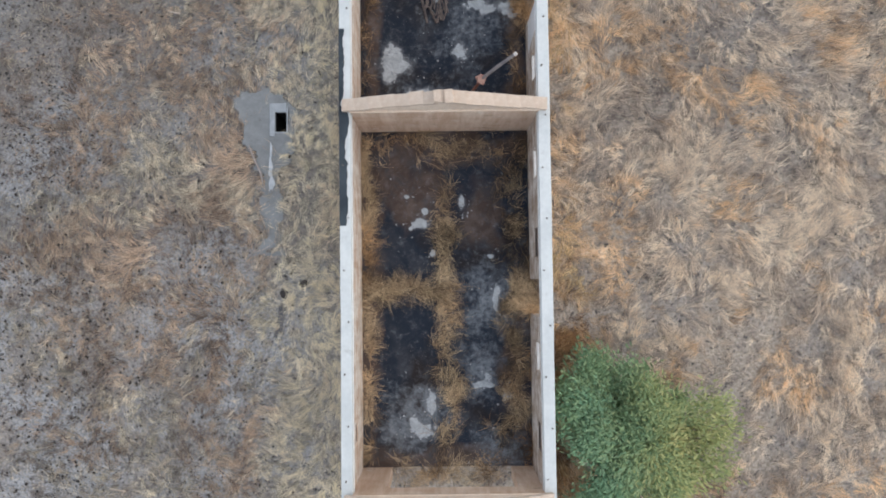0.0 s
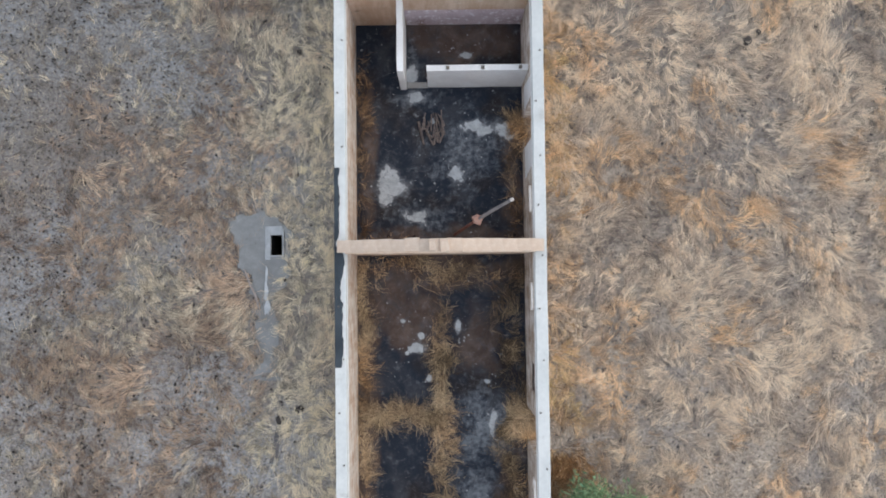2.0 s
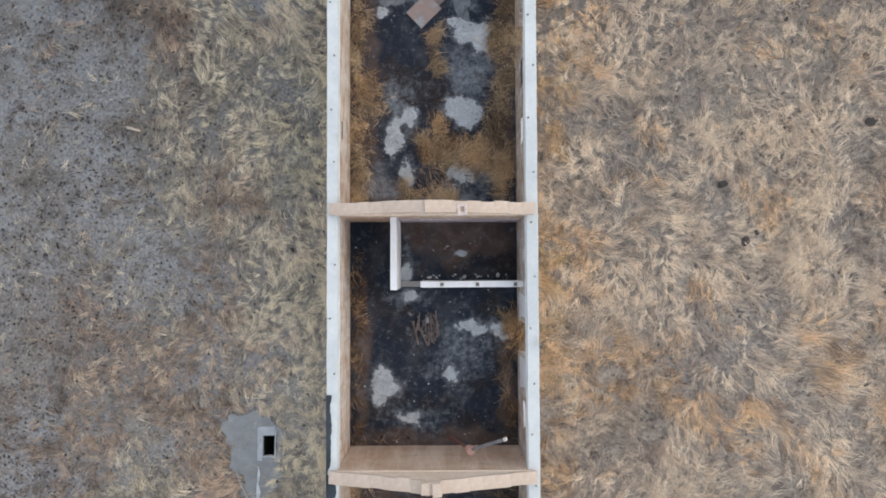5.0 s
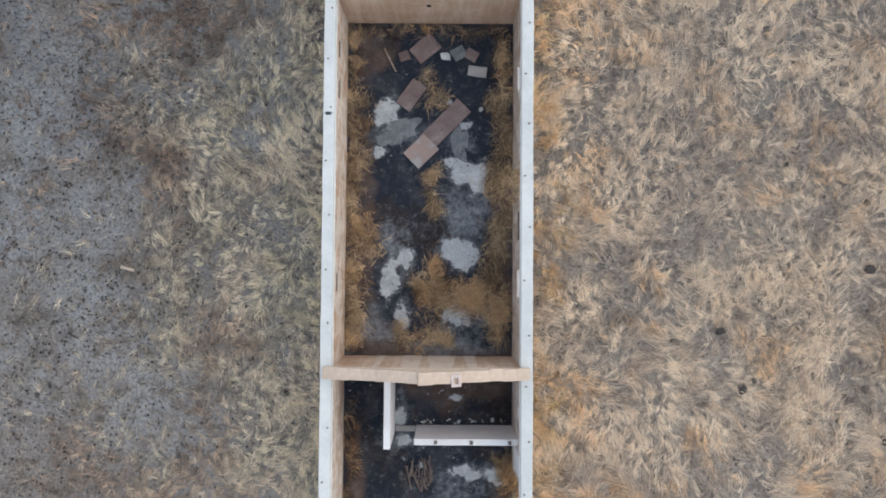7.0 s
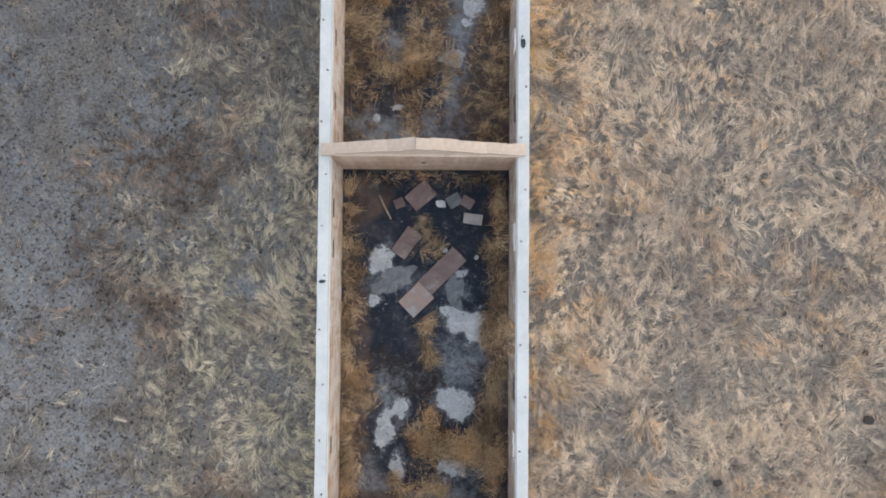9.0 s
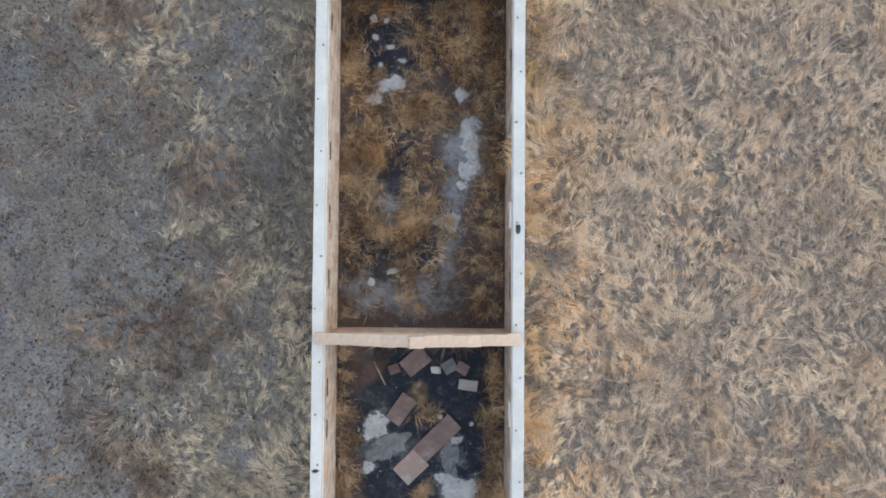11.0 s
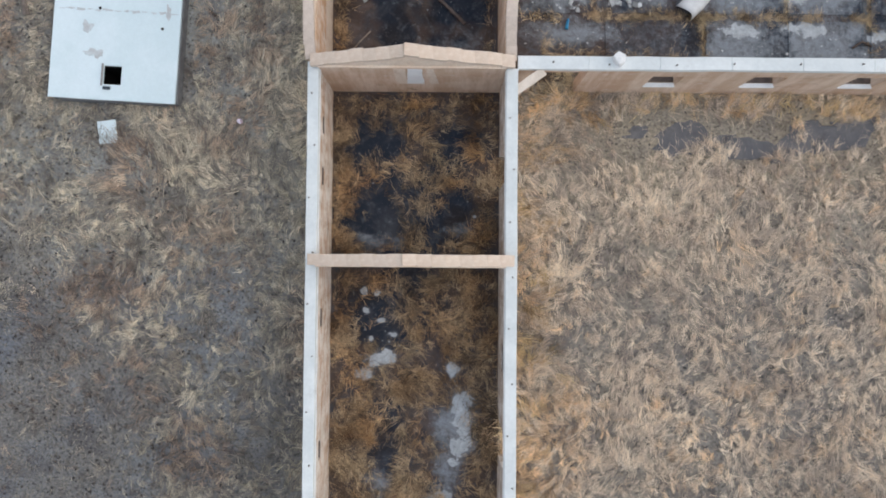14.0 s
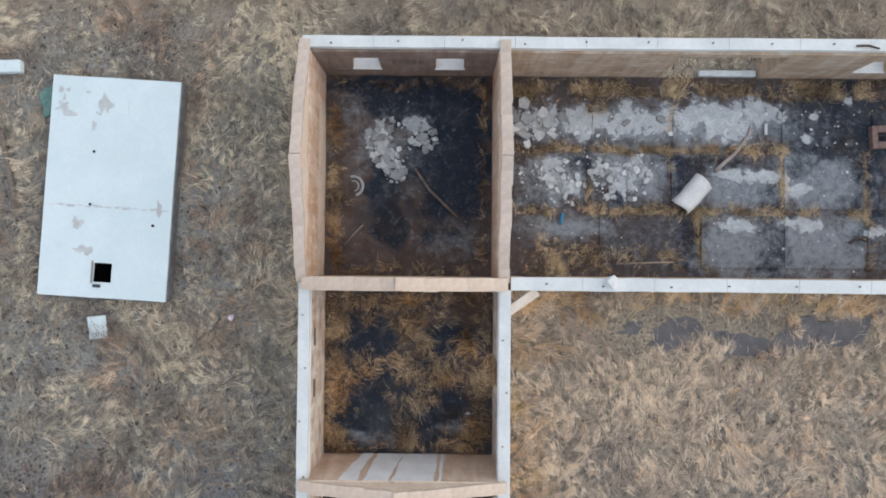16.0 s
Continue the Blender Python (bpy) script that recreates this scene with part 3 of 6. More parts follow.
def gable(parent, along, u0, u1, v0, v1, z0, rise, seed, top=GABLE_CAP):
    """The triangle over a cross wall, and the loose row of blocks along its rake."""
    mid = (u0 + u1) / 2
    half = (u1 - u0) / 2
    rng = random.Random(seed)
    bm = bmesh.new()
    n = 14
    ring = []
    for k in range(n + 1):
        u = u0 + (u1 - u0) * k / n
        ring.append((u, z0 + max(0.01, rise * (1 - abs(u - mid) / half) - 0.07)))
    rows = []
    for v in (v0 + 0.03, v1 - 0.03):
        lo = [bm.verts.new((u, v, z0) if along == "x" else (v, u, z0)) for u, z in ring]
        hi = [bm.verts.new((u, v, z) if along == "x" else (v, u, z)) for u, z in ring]
        rows.append((lo, hi))
        for k in range(n):
            bm.faces.new([lo[k], lo[k + 1], hi[k + 1], hi[k]])
    for k in range(n):
        bm.faces.new([rows[0][1][k], rows[0][1][k + 1], rows[1][1][k + 1], rows[1][1][k]])
        bm.faces.new([rows[0][0][k], rows[1][0][k], rows[1][0][k + 1], rows[0][0][k + 1]])
    for k in (0, n):
        bm.faces.new([rows[0][0][k], rows[0][1][k], rows[1][1][k], rows[1][0][k]])
    part("gable", bm, GABLE_FACE, parent)
    blk = box(-0.5, 0.5, -0.5, 0.5, -0.5, 0.5, 0, 0.008)
    me = bpy.data.meshes.new("block")
    blk.to_mesh(me)
    blk.free()
    me.materials.append(top)
    count = int((u1 - u0) / 0.37)
    for k in range(count):
        u = u0 + (k + 0.5) * (u1 - u0) / count
        z = z0 + rise * (1 - abs(u - mid) / half)
        slope = math.atan2(rise, half) * (1 if u < mid else -1)
        ob = new("block", me)
        ob.parent = parent
        vm = (v0 + v1) / 2 + rng.uniform(-0.016, 0.016)
        ob.location = (u, vm, z - 0.02 + rng.uniform(-0.007, 0.007)) if along == "x" else (vm, u, z - 0.02 + rng.uniform(-0.007, 0.007))
        size = ((u1 - u0) / count * rng.uniform(1.03, 1.08), (v1 - v0) * rng.uniform(0.88, 0.96), 0.13)
        if along == "x":
            ob.scale = size
            ob.rotation_euler = (0, -slope, rng.uniform(-0.03, 0.03))
        else:
            ob.scale = (size[1], size[0], size[2])
            ob.rotation_euler = (slope, 0, rng.uniform(-0.03, 0.03))


for i, (name, (y0, y1)) in enumerate(CROSS.items()):
    w = thing(name, "tan mud-plaster cross wall with a low stepped gable", "wall", kind="structure")
    holes = [(-1.66, 2.05, -0.06, 1.9)] if i == 0 else []
    part("wall_body", grid_wall("x", XL1 + 0.004, XR0 - 0.004, y0, y1, -0.05, EAVE + 0.12, holes, seed=i * 3.3), CLAY_CROSS, w)
    ledge = box(XL1 + 0.004, XR0 - 0.004, y0 - 0.022, y1 + 0.022, EAVE + 0.1, EAVE + 0.14, 0.5, 0.008)
    wobble(ledge, 0.01, 1.5, i)
    part("string_course", ledge, GABLE_FACE, w, "thin pale plaster ledge at eaves height")
    gable(w, "x", XL0 + 0.1, XR1 - 0.1, y0 - 0.004, max(y1 + 0.03, y0 + 0.34), EAVE + 0.125, 0.84, i + 11)

# ---- the end room and the wing that runs east ----
WX = 23.0
NY0, NY1, SY0, SY1 = 46.01, 46.31, 39.235, 39.58
NFACE = 45.92


def wing_wall(name, x0, x1, y0, y1, holes, label, sill=1.0):
    w = thing(name, label, "wall", kind="structure")
    for a, b, coat in ((x0, x1, CLAY_CROSS),) if y0 < 45 else ((x0, 2.8, CLAY_NORTH), (2.8, x1, CLAY_WING)):
        part("wall_body", grid_wall("x", a, b, y0 if y0 < 45 else NFACE, y1, -0.05, EAVE - CAP_H, [h for h in holes if h[0] < b and h[1] > a], seed=y0), coat, w)
    count = round((x1 - x0) / 1.95)
    for k in range(count):
        a, b = x0 + (x1 - x0) * k / count, x0 + (x1 - x0) * (k + 1) / count
        cap = box(a + 0.003, b - 0.003, y0 - 0.015, y1 + 0.015, EAVE - CAP_H, EAVE, 0.45, 0.007)
        wobble(cap, 0.014, 1.1, y0)
        part("beam_segment", cap, CAP, w, "limewashed concrete beam segment")
    bolts(w, [(x0 + 0.9 + 1.75 * k + random.uniform(-0.1, 0.1), (y0 + y1) / 2 + random.uniform(-0.06, 0.06)) for k in range(int((x1 - x0 - 1) / 1.75))], EAVE)
    for a, b, c, d in holes:
        if c > 0.3:
            s = box(a - 0.03, b + 0.03, (y0 if y0 < 45 else NFACE) - 0.05, y0 + sill * (y1 - y0) + 0.02, c + 0.004, c + 0.05, 0.3, 0.008)
            part("window_sill", s, SILL, w, "white painted window sill")
            # Behind narrow sills a dark plate paints the unlit inside of the opening.
            if sill < 1:
                part("opening_shade", box(a + 0.004, b - 0.004, y0 + 0.115, y1 - 0.004, c + 0.004, c + 0.03), DARKWOOD, w, "dark plate standing for the shade inside the opening")
    return w


NORTH_HOLES = [(-1.64, -0.8, 0.75, 1.7), (0.86, 1.73, 0.75, 1.7), (7.9, 11.0, -0.06, 2.0), (13.6, 14.5, 0.75, 1.7), (17, 18, 0.75, 1.7)]
north = wing_wall("wall_north", XL0, WX, NY0, NY1, NORTH_HOLES, "mud-plaster end wall with window openings and a broken-out gap")
SOUTH_HOLES = [(3.6, 5.05, -0.06, 2.1), (7.04, 7.95, 0.8, 1.75), (9.97, 10.97, 0.8, 1.75), (12.96, 13.95, 0.8, 1.75), (16, 17, 0.8, 1.75), (19, 20, 0.8, 1.75)]
wing_wall("wall_south_wing", XR1 + 0.004, WX, SY0, SY1, SOUTH_HOLES, "mud-plaster wing wall with white-silled window openings", 0.2)
for name, x0, x1, lab in (("wall_gable_west", -2.95, -2.63, "orange mud-plaster gable wall of the end room"), ("wall_gable_middle", 2.66, 2.99, "tan gable wall between the end room and the wing")):
    w = thing(name, lab, "wall", kind="structure")
    part("wall_body", grid_wall("y", 39.554, NFACE - 0.004, x0, x1, -0.05, EAVE + 0.006, [], seed=x0 * 2), CLAY_GABLE if x0 < 0 else CLAY_CROSS, w)
    gable(w, "y", 39.45, NY1 - 0.12, x0 - 0.004, x1 + 0.004, EAVE + 0.02, 0.95, int(x0 * 10) + 99, GABLE_OLD)
w = thing("wall_east_end", "plain mud-plaster wall closing the wing", "wall", kind="structure")
part("wall_body", grid_wall("y", SY0, NY1, WX + 0.004, WX + 0.35, -0.05, EAVE, [], seed=5), CLAY_CROSS, w)

bm = box(9.15, 10.95, 45.93, 46.12, -0.02, 0.14, 0.3, 0.015)
wobble(bm, 0.02, 2.2, 3)
tagged(link_mesh("door_sill", bm, WORN), "worn white sill across the broken gap in the wall", "sill", kind="structure")

# unreadable dark marks on the end wall
marks = thing("graffiti", "faded dark painted marks on the end wall", "graffiti")
for k in range(5):
    part("stroke", box(-0.42 + k * 0.2, -0.3 + k * 0.2, NFACE - 0.016, NFACE - 0.01, 1.25 + 0.02 * (k % 2), 1.55 - 0.03 * (k % 3)), OLDWOOD, marks)


# ---- floors: where soot, dust and rests of screed lie (x, y, half width, half length) ----
LIME_R1 = [(-0.69, 1.53, 0.29, 0.18), (-0.56, 1.94, 0.11, 0.12), (-1.0, 1.39, 0.09, 0.07), (-0.45, -4.1, 0.16, 0.46), (-0.71, -4.92, 0.43, 0.27), (-0.93, -4.62, 0.21, 0.21), (1.24, -3.51, 0.36, 0.12), (1.33, -3.28, 0.12, 0.12), (1.5, 0.48, 0.12, 0.09), (1.66, -0.8, 0.12, 0.39), (2.0, -3.87, 0.21, 0.11), (0.57, 2.19, 0.12, 0.21), (-0.33, 0.59, 0.11, 0.11), (-1.13, 2.4, 0.09, 0.07)]
LIME_R1 = [(x, y, 0.8 * a, 0.8 * b) for x, y, a, b in LIME_R1]
DUST_R1 = [(1.51, -1.03, 0.89, 1.07), (1.12, -3.07, 0.54, 0.8), (-0.84, -4.45, 0.98, 0.8), (-1.56, -4.97, 0.71, 0.54), (1.8, -5.53, 0.89, 0.62)]
BROWN_R1 = [(0.14, 4.0, 2.68, 0.5), (0.2, -5.81, 2.68, 0.39), (2.23, -2.99, 0.5, 2.14), (-2.32, -0.28, 0.32, 4.64), (-1.6, 3.3, 0.6, 0.6), (-0.9, 2.3, 1.0, 1.0), (1.2, 1.9, 0.6, 1.1)]
LIME_R2 = [(-1.5, 6.77, 0.34, 0.48), (-1.71, 6.38, 0.14, 0.25), (0.6, 7.07, 0.2, 0.21), (1.16, 8.54, 0.27, 0.23), (1.5, 8.44, 0.23, 0.12), (2.18, 8.45, 0.36, 0.23), (-0.72, 9.51, 0.21, 0.16), (-0.82, 10.24, 0.16, 0.25), (-0.63, 5.73, 0.32, 0.16), (0.95, 10.9, 0.18, 0.11), (-0.06, 8.78, 0.09, 0.09)]
DUST_R2 = [(-0.54, 5.65, 1.07, 0.39), (1.46, 8.5, 1.07, 0.36), (-1.46, 6.64, 0.62, 0.75), (-0.68, 9.51, 0.71, 0.39), (0.91, 7.6, 1.07, 1.07), (-0.76, 10.69, 0.25, 0.71)]
BROWN_R2 = [(0.9, 11.25, 1.9, 0.75), (0.35, 5.08, 2.86, 0.32), (0.6, 11.67, 1.96, 0.54), (-2.22, 7.64, 0.25, 2.68), (2.37, 6.69, 0.29, 1.79), (1.24, 5.1, 0.71, 0.25)]
LIME_R3 = [(-1.24, 19.96, 0.3, 0.39), (-1.48, 18.62, 0.23, 0.12), (1.33, 18.09, 0.43, 0.32), (1.62, 17.7, 0.21, 0.32), (0.79, 18.27, 0.21, 0.18), (1.13, 15.25, 0.43, 0.32), (0.81, 15.57, 0.36, 0.25), (-1.05, 14.75, 0.21, 0.46), (-1.26, 14.21, 0.25, 0.25), (-0.75, 13.45, 0.2, 0.36), (0.91, 13.39, 0.36, 0.27), (-0.66, 15.29, 0.16, 0.3), (1.23, 19.5, 0.18, 0.14)]
DUST_R3 = [(-0.93, 19.22, 0.71, 0.39), (0.97, 19.0, 0.45, 0.45), (-1.67, 12.96, 0.8, 0.62), (-0.98, 15.56, 0.54, 0.71), (1.16, 16.65, 0.8, 1.07), (0.83, 12.5, 1.43, 0.39), (1.72, 13.43, 0.71, 0.54)]
BROWN_R3 = [(-1.7, 21.9, 0.7, 0.7), (0.12, 12.32, 2.5, 0.25), (-2.07, 16.27, 0.36, 3.57), (2.42, 16.3, 0.36, 3.57), (-1.58, 12.88, 0.8, 0.54)]
LIME_R4 = [(-0.89, 30.72, 0.43, 0.2), (-1.48, 30.29, 0.25, 0.14), (-1.25, 31.33, 0.11, 0.11), (-0.59, 31.48, 0.14, 0.11), (-1.5, 32.85, 0.12, 0.21), (-1.09, 32.81, 0.11, 0.11), (-1.41, 32.27, 0.12, 0.14), (-0.95, 31.95, 0.21, 0.09), (1.32, 30.42, 0.16, 0.25), (1.6, 29.0, 0.27, 0.54), (1.78, 28.52, 0.18, 0.43), (1.5, 27.93, 0.21, 0.32), (1.29, 27.54, 0.11, 0.11), (0.9, 26.38, 0.39, 0.25), (-1.5, 24.41, 0.09, 0.14), (-0.79, 24.77, 0.18, 0.09)]
LIME_R4 = [(x, y, 0.72 * a, 0.72 * b) if y > 31 else (x, y, a, b) for x, y, a, b in LIME_R4]
DUST_R4 = [(1.41, 28.56, 0.68, 1.07), (1.06, 27.13, 0.39, 0.71), (0.9, 25.35, 0.43, 1.07), (-0.99, 26.76, 0.54, 0.54), (-1.49, 24.01, 1.07, 0.62), (-0.25, 23.93, 1.25, 0.54)]
CHAR_R4 = [(-0.85, 32.0, 1.0, 1.1), (-0.6, 28.2, 0.5, 0.85), (-1.7, 26.04, 0.32, 0.36), (-0.79, 25.07, 1.07, 0.39), (0.0, 25.88, 0.36, 0.36), (0.62, 26.24, 0.36, 0.36)]
LIME_R5 = [(1.97, 35.25, 0.05, 0.05)]
DUST_R5 = [(-1.36, 34.47, 0.46, 0.25), (-0.48, 34.37, 0.32, 0.16), (1.47, 34.8, 0.54, 0.21)]
CHAR_R5 = [(-1.04, 37.34, 0.68, 0.89), (-1.2, 35.6, 0.93, 0.75), (0.93, 35.73, 0.75, 0.82), (-0.3, 34.3, 1.25, 0.25), (1.45, 37.46, 0.64, 0.46)]
CHAR_R6 = [(1.5, 43.2, 1.0, 1.7), (1.6, 44.6, 0.85, 1.0), (1.1, 42.0, 0.6, 0.5), (-0.7, 42.1, 0.42, 0.9), (-0.35, 41.2, 0.42, 0.55), (0.3, 45.0, 1.4, 0.6), (-0.5, 45.6, 1.6, 0.3)]
LIME_R6 = [(0.35, 44.3, 0.4, 0.28), (-1.0, 43.9, 0.28, 0.4)]
DUST_R6 = [(-0.3, 43.6, 0.9, 1.0), (-1.9, 44.7, 0.6, 0.8), (-1.5, 43.4, 0.5, 0.8), (1.5, 40.6, 1.0, 0.5)]
LIME_W1 = [(3.72, 44.63, 0.25, 0.32), (4.34, 44.58, 0.43, 0.46), (5.51, 44.43, 0.61, 0.39), (6.67, 44.44, 0.71, 0.5), (7.66, 44.48, 0.68, 0.39), (8.82, 44.62, 0.8, 0.46), (10.07, 44.56, 0.89, 0.54), (11.14, 44.78, 0.57, 0.36), (11.64, 44.78, 0.25, 0.23), (4.53, 42.93, 0.36, 0.46), (5.07, 42.4, 0.36, 0.25), (7.04, 42.95, 0.61, 0.36), (6.77, 42.41, 0.36, 0.21)]
DUST_W1 = [(10.5, 40.5, 1.1, 0.9), (13.0, 40.6, 1.3, 0.9), (13.0, 42.6, 1.2, 0.8), (10.4, 42.4, 1.0, 0.6), (4.54, 42.75, 0.8, 0.71), (6.95, 42.86, 0.89, 0.62), (8.55, 44.4, 3.57, 0.54), (12.84, 42.55, 0.98, 0.5), (10.16, 40.65, 0.8, 0.62), (12.83, 40.67, 1.07, 0.64), (4.99, 41.14, 1.07, 0.32)]
CHAR_W1 = [(5.35, 43.1, 0.4, 0.35), (6.75, 42.25, 0.25, 0.25), (4.1, 42.4, 0.3, 0.5), (13.2, 44.44, 1.18, 0.98), (8.82, 43.14, 0.64, 0.45), (11.44, 40.66, 0.43, 0.98), (14.36, 43.73, 0.46, 2.14), (9.63, 42.97, 0.71, 0.36), (11.05, 42.36, 0.71, 0.29), (12.48, 43.0, 0.89, 0.18), (9.0, 40.82, 0.29, 0.71)]
LIME_W2 = [(10.16, 42.83, 0.46, 0.2), (11.14, 42.84, 0.5, 0.23), (12.39, 42.37, 0.39, 0.25), (10.43, 41.28, 0.61, 0.18), (12.48, 41.3, 0.61, 0.21), (14.79, 41.14, 0.29, 0.21), (12.84, 44.7, 0.11, 0.14), (12.57, 44.02, 0.14, 0.14), (13.91, 45.16, 0.14, 0.11), (11.94, 42.45, 0.11, 0.36)]


def spread(x, y, spots, soft):
    """How much of something lies at each point, from spots with wavering edges."""
    out = np.zeros_like(x)
    wx, wy = field(x, y, 0.45, 20) - 0.5, field(x, y, 0.45, 21) - 0.5
    for sx, sy, rx, ry in spots:
        m = min(rx, ry)
        d = np.hypot((x - sx + wx * m * 1.2) / rx, (y - sy + wy * m * 1.2) / ry)
        out = np.maximum(out, np.clip((1 + soft - d) / (2 * soft), 0, 1))
    return out


def sheet(name, x0, x1, y0, y1, z, thick, char, lime, dust, dark, earth, cell=0.06, dusty=0.0, sweep=1.0):
    """A floor piece as a fine grid, a little uneven, raised where screed is left."""
    nx, ny = max(2, int((x1 - x0) / cell)), max(2, int((y1 - y0) / cell))
    gx, gy = np.meshgrid(np.linspace(x0, x1, nx + 1), np.linspace(y0, y1, ny + 1))
    a_lime, a_dust = spread(gx, gy, lime, 0.8), spread(gx, gy, dust, 0.75)
    a_dust = np.clip(a_dust * sweep + dusty * (1 - spread(gx, gy, dark, 0.6)), 0, 1)
    a_char = np.clip(char + spread(gx, gy, [(p, q, u * 1.15, w * 1.15) for p, q, u, w in dark], 0.5) - spread(gx, gy, earth, 0.7), 0, 1)
    gz = z + 0.02 * (field(gx, gy, 0.7, 22) - 0.5) + 0.012 * (a_lime > 0.5)
    top = np.stack([gx, gy, gz], 2).reshape(-1, 3)
    n = nx + 1
    i, j = np.meshgrid(np.arange(nx), np.arange(ny))
    q = (j * n + i).ravel()
    faces = np.stack([q, q + 1, q + n + 1, q + n], 1).tolist()
    rim = [(k, 0) for k in range(nx)] + [(nx, k) for k in range(ny)] + [(nx - k, ny) for k in range(nx)] + [(0, ny - k) for k in range(ny)]
    rim = [b * n + a for a, b in rim]
    low = top[rim].copy()
    low[:, 2] = z - thick
    m = len(top)
    faces += [[rim[k], m + k, m + (k + 1) % len(rim), rim[(k + 1) % len(rim)]] for k in range(len(rim))]
    me = bpy.data.meshes.new(name)
    me.from_pydata(np.concatenate([top, low]).tolist(), [], faces)
    for key, values in (("lime", a_lime), ("dust", a_dust), ("char", a_char)):
        flat = values.ravel()
        me.attributes.new(key, "FLOAT", "POINT").data.foreach_set("value", np.concatenate([flat, flat[rim]]).astype(np.float32))
    me.materials.append(FLOOR)
    return new(name, me)


WING_LIME, WING_DUST, WING_CHAR = LIME_W1 + LIME_W2, DUST_W1, CHAR_W1
ROOMS = [(-6.05, 4.5, 0.95, LIME_R1, DUST_R1, [], BROWN_R1), (4.84, 11.88, 1.0, LIME_R2, DUST_R2, [], BROWN_R2), (12.17, 22.78, 0.85, LIME_R3, DUST_R3, [], BROWN_R3),
         (23.0, 33.66, 0.27, LIME_R4, DUST_R4, CHAR_R4, []), (33.97, 39.21, 0.3, LIME_R5, DUST_R5, CHAR_R5, []), (39.55, 45.92, 0.12, LIME_R6, DUST_R6, CHAR_R6, [])]
for i, (y0, y1, char, lime, dust, dark, earth) in enumerate(ROOMS):
    ob = sheet("floor_%d" % (i + 1), XL1 if i < 5 else -2.63, XR0 if i < 5 else 2.66, y0, y1, 0.0, 0.06, char, lime, dust, dark, earth, sweep=(0.8, 0.55, 0.8, 0.95, 0.8, 0.6)[i])
    tagged(ob, "charred black earth floor strewn with dust and lime screed", "floor", kind="structure")
wing_floor = tagged(sheet("floor_wing", 2.99, WX, SY1, NFACE, 0.0, 0.06, 0.35, WING_LIME, WING_DUST, WING_CHAR, [], dusty=0.2), "dark earth floor under broken concrete slabs", "floor", kind="structure")


# ---- partition walls in the second room ----
def partition():
    p = thing("partition", "whitewashed low brick partition with a doorway", "partition")
    a = grid_wall("y", 9.78, 11.87, -1.13, -0.95, 0, 1.9, [], seed=2)
    part("long_panel", a, WHITEWASH, p)
    b = grid_wall("x", -0.27, 2.715, 9.845, 10.02, 0, 1.68, [], seed=4)
    front = part("front_panel", b, WHITEWASH, p)
    part("threshold", box(-0.94, -0.28, 9.82, 10.0, 0, 0.07, 0.2, 0.01), RAW, p, "grey concrete threshold")
    for x in (0.35, 1.38, 2.48):
        part("anchor", box(x - 0.05, x + 0.05, 9.88, 9.98, 1.67, 1.73, 0, 0.008), IRON, front)


partition()

# ---- details on the walls ----
def tar_patch():
    """Old tar along the outer half of the ring beam, ragged on its inner side."""
    bm = bmesh.new()
    prev = None
    n = 90
    for k in range(n + 1):
        y = 1.34 + (6.9 - 1.34) * k / n
        w = 0.21 + 0.12 * noise.noise(Vector((y * 1.3, 4, 0))) + 0.06 * noise.noise(Vector((y * 6, 1, 0)))
        if y > 4.6:
            w -= 0.07 + 0.10 * max(0, noise.noise(Vector((y * 2.2, 9, 0))))
        w = min(0.36, max(0.03, w))
        pair = [bm.verts.new((XL0 - 0.02, y, EAVE + h)) for h in (0.012, 0.02)] + [bm.verts.new((XL0 - 0.02 + w, y, EAVE + h)) for h in (0.02, 0.012)]
        if prev:
            for a in range(4):
                b = (a + 1) % 4
                bm.faces.new([prev[a], prev[b], pair[b], pair[a]])
        else:
            bm.faces.new(pair)
        prev = pair
    bm.faces.new(prev[::-1])
    tagged(link_mesh("tar_strip", bm, TAR), "peeling blue-black tar on the wall's ring beam", "tar")


tar_patch()


def brushed_strip(low0, low1, top0, top1, seed, height=2.45, n=22):
    """A coat of whitewash brushed down a wall: a thin strip with wavering sides."""
    bm = bmesh.new()
    prev = None
    for k in range(n + 1):
        t = k / n
        z = 0.04 + height * t
        wa, wb = [0.05 * noise.noise(Vector((z * 1.7, seed + q, 0))) + 0.025 * noise.noise(Vector((z * 7, seed, q))) for q in (0, 5)]
        a, b = low0 + (top0 - low0) * t + wa, low1 + (top1 - low1) * t + wb
        row = [bm.verts.new((a, -0.004, z)), bm.verts.new((b, -0.004, z)), bm.verts.new((b - 0.004, 0.012, z)), bm.verts.new((a + 0.004, 0.012, z))]
        if prev:
            for i in range(4):
                j = (i + 1) % 4
                bm.faces.new([prev[i], prev[j], row[j], row[i]])
        else:
            bm.faces.new(row[::-1])
        prev = row
    bm.faces.new(prev)
    return bm


hole = link_mesh("putlog_hole", flake(0.07, 0.1, 31, 0.012, 16, 0.4), VOID)
hole.matrix_world = pose(0.05, 22.782, 1.35, 90, 0, 0)
tagged(hole, "small dark hole in the cross wall's plaster", "hole")
coat = thing("whitewash_coat", "whitewash brushed in broad strips on the cross wall", "paint", pose(0, 33.978, 0))
for k, row in enumerate(((-0.85, -0.06, -1.0, -0.32), (-0.04, 1.04, -0.22, 0.92), (-1.35, -1.0, -1.72, -1.2), (1.12, 1.24, 1.06, 1.14))):
    part("strip", brushed_strip(*row, 3.7 * k), WHITEWASH, coat)
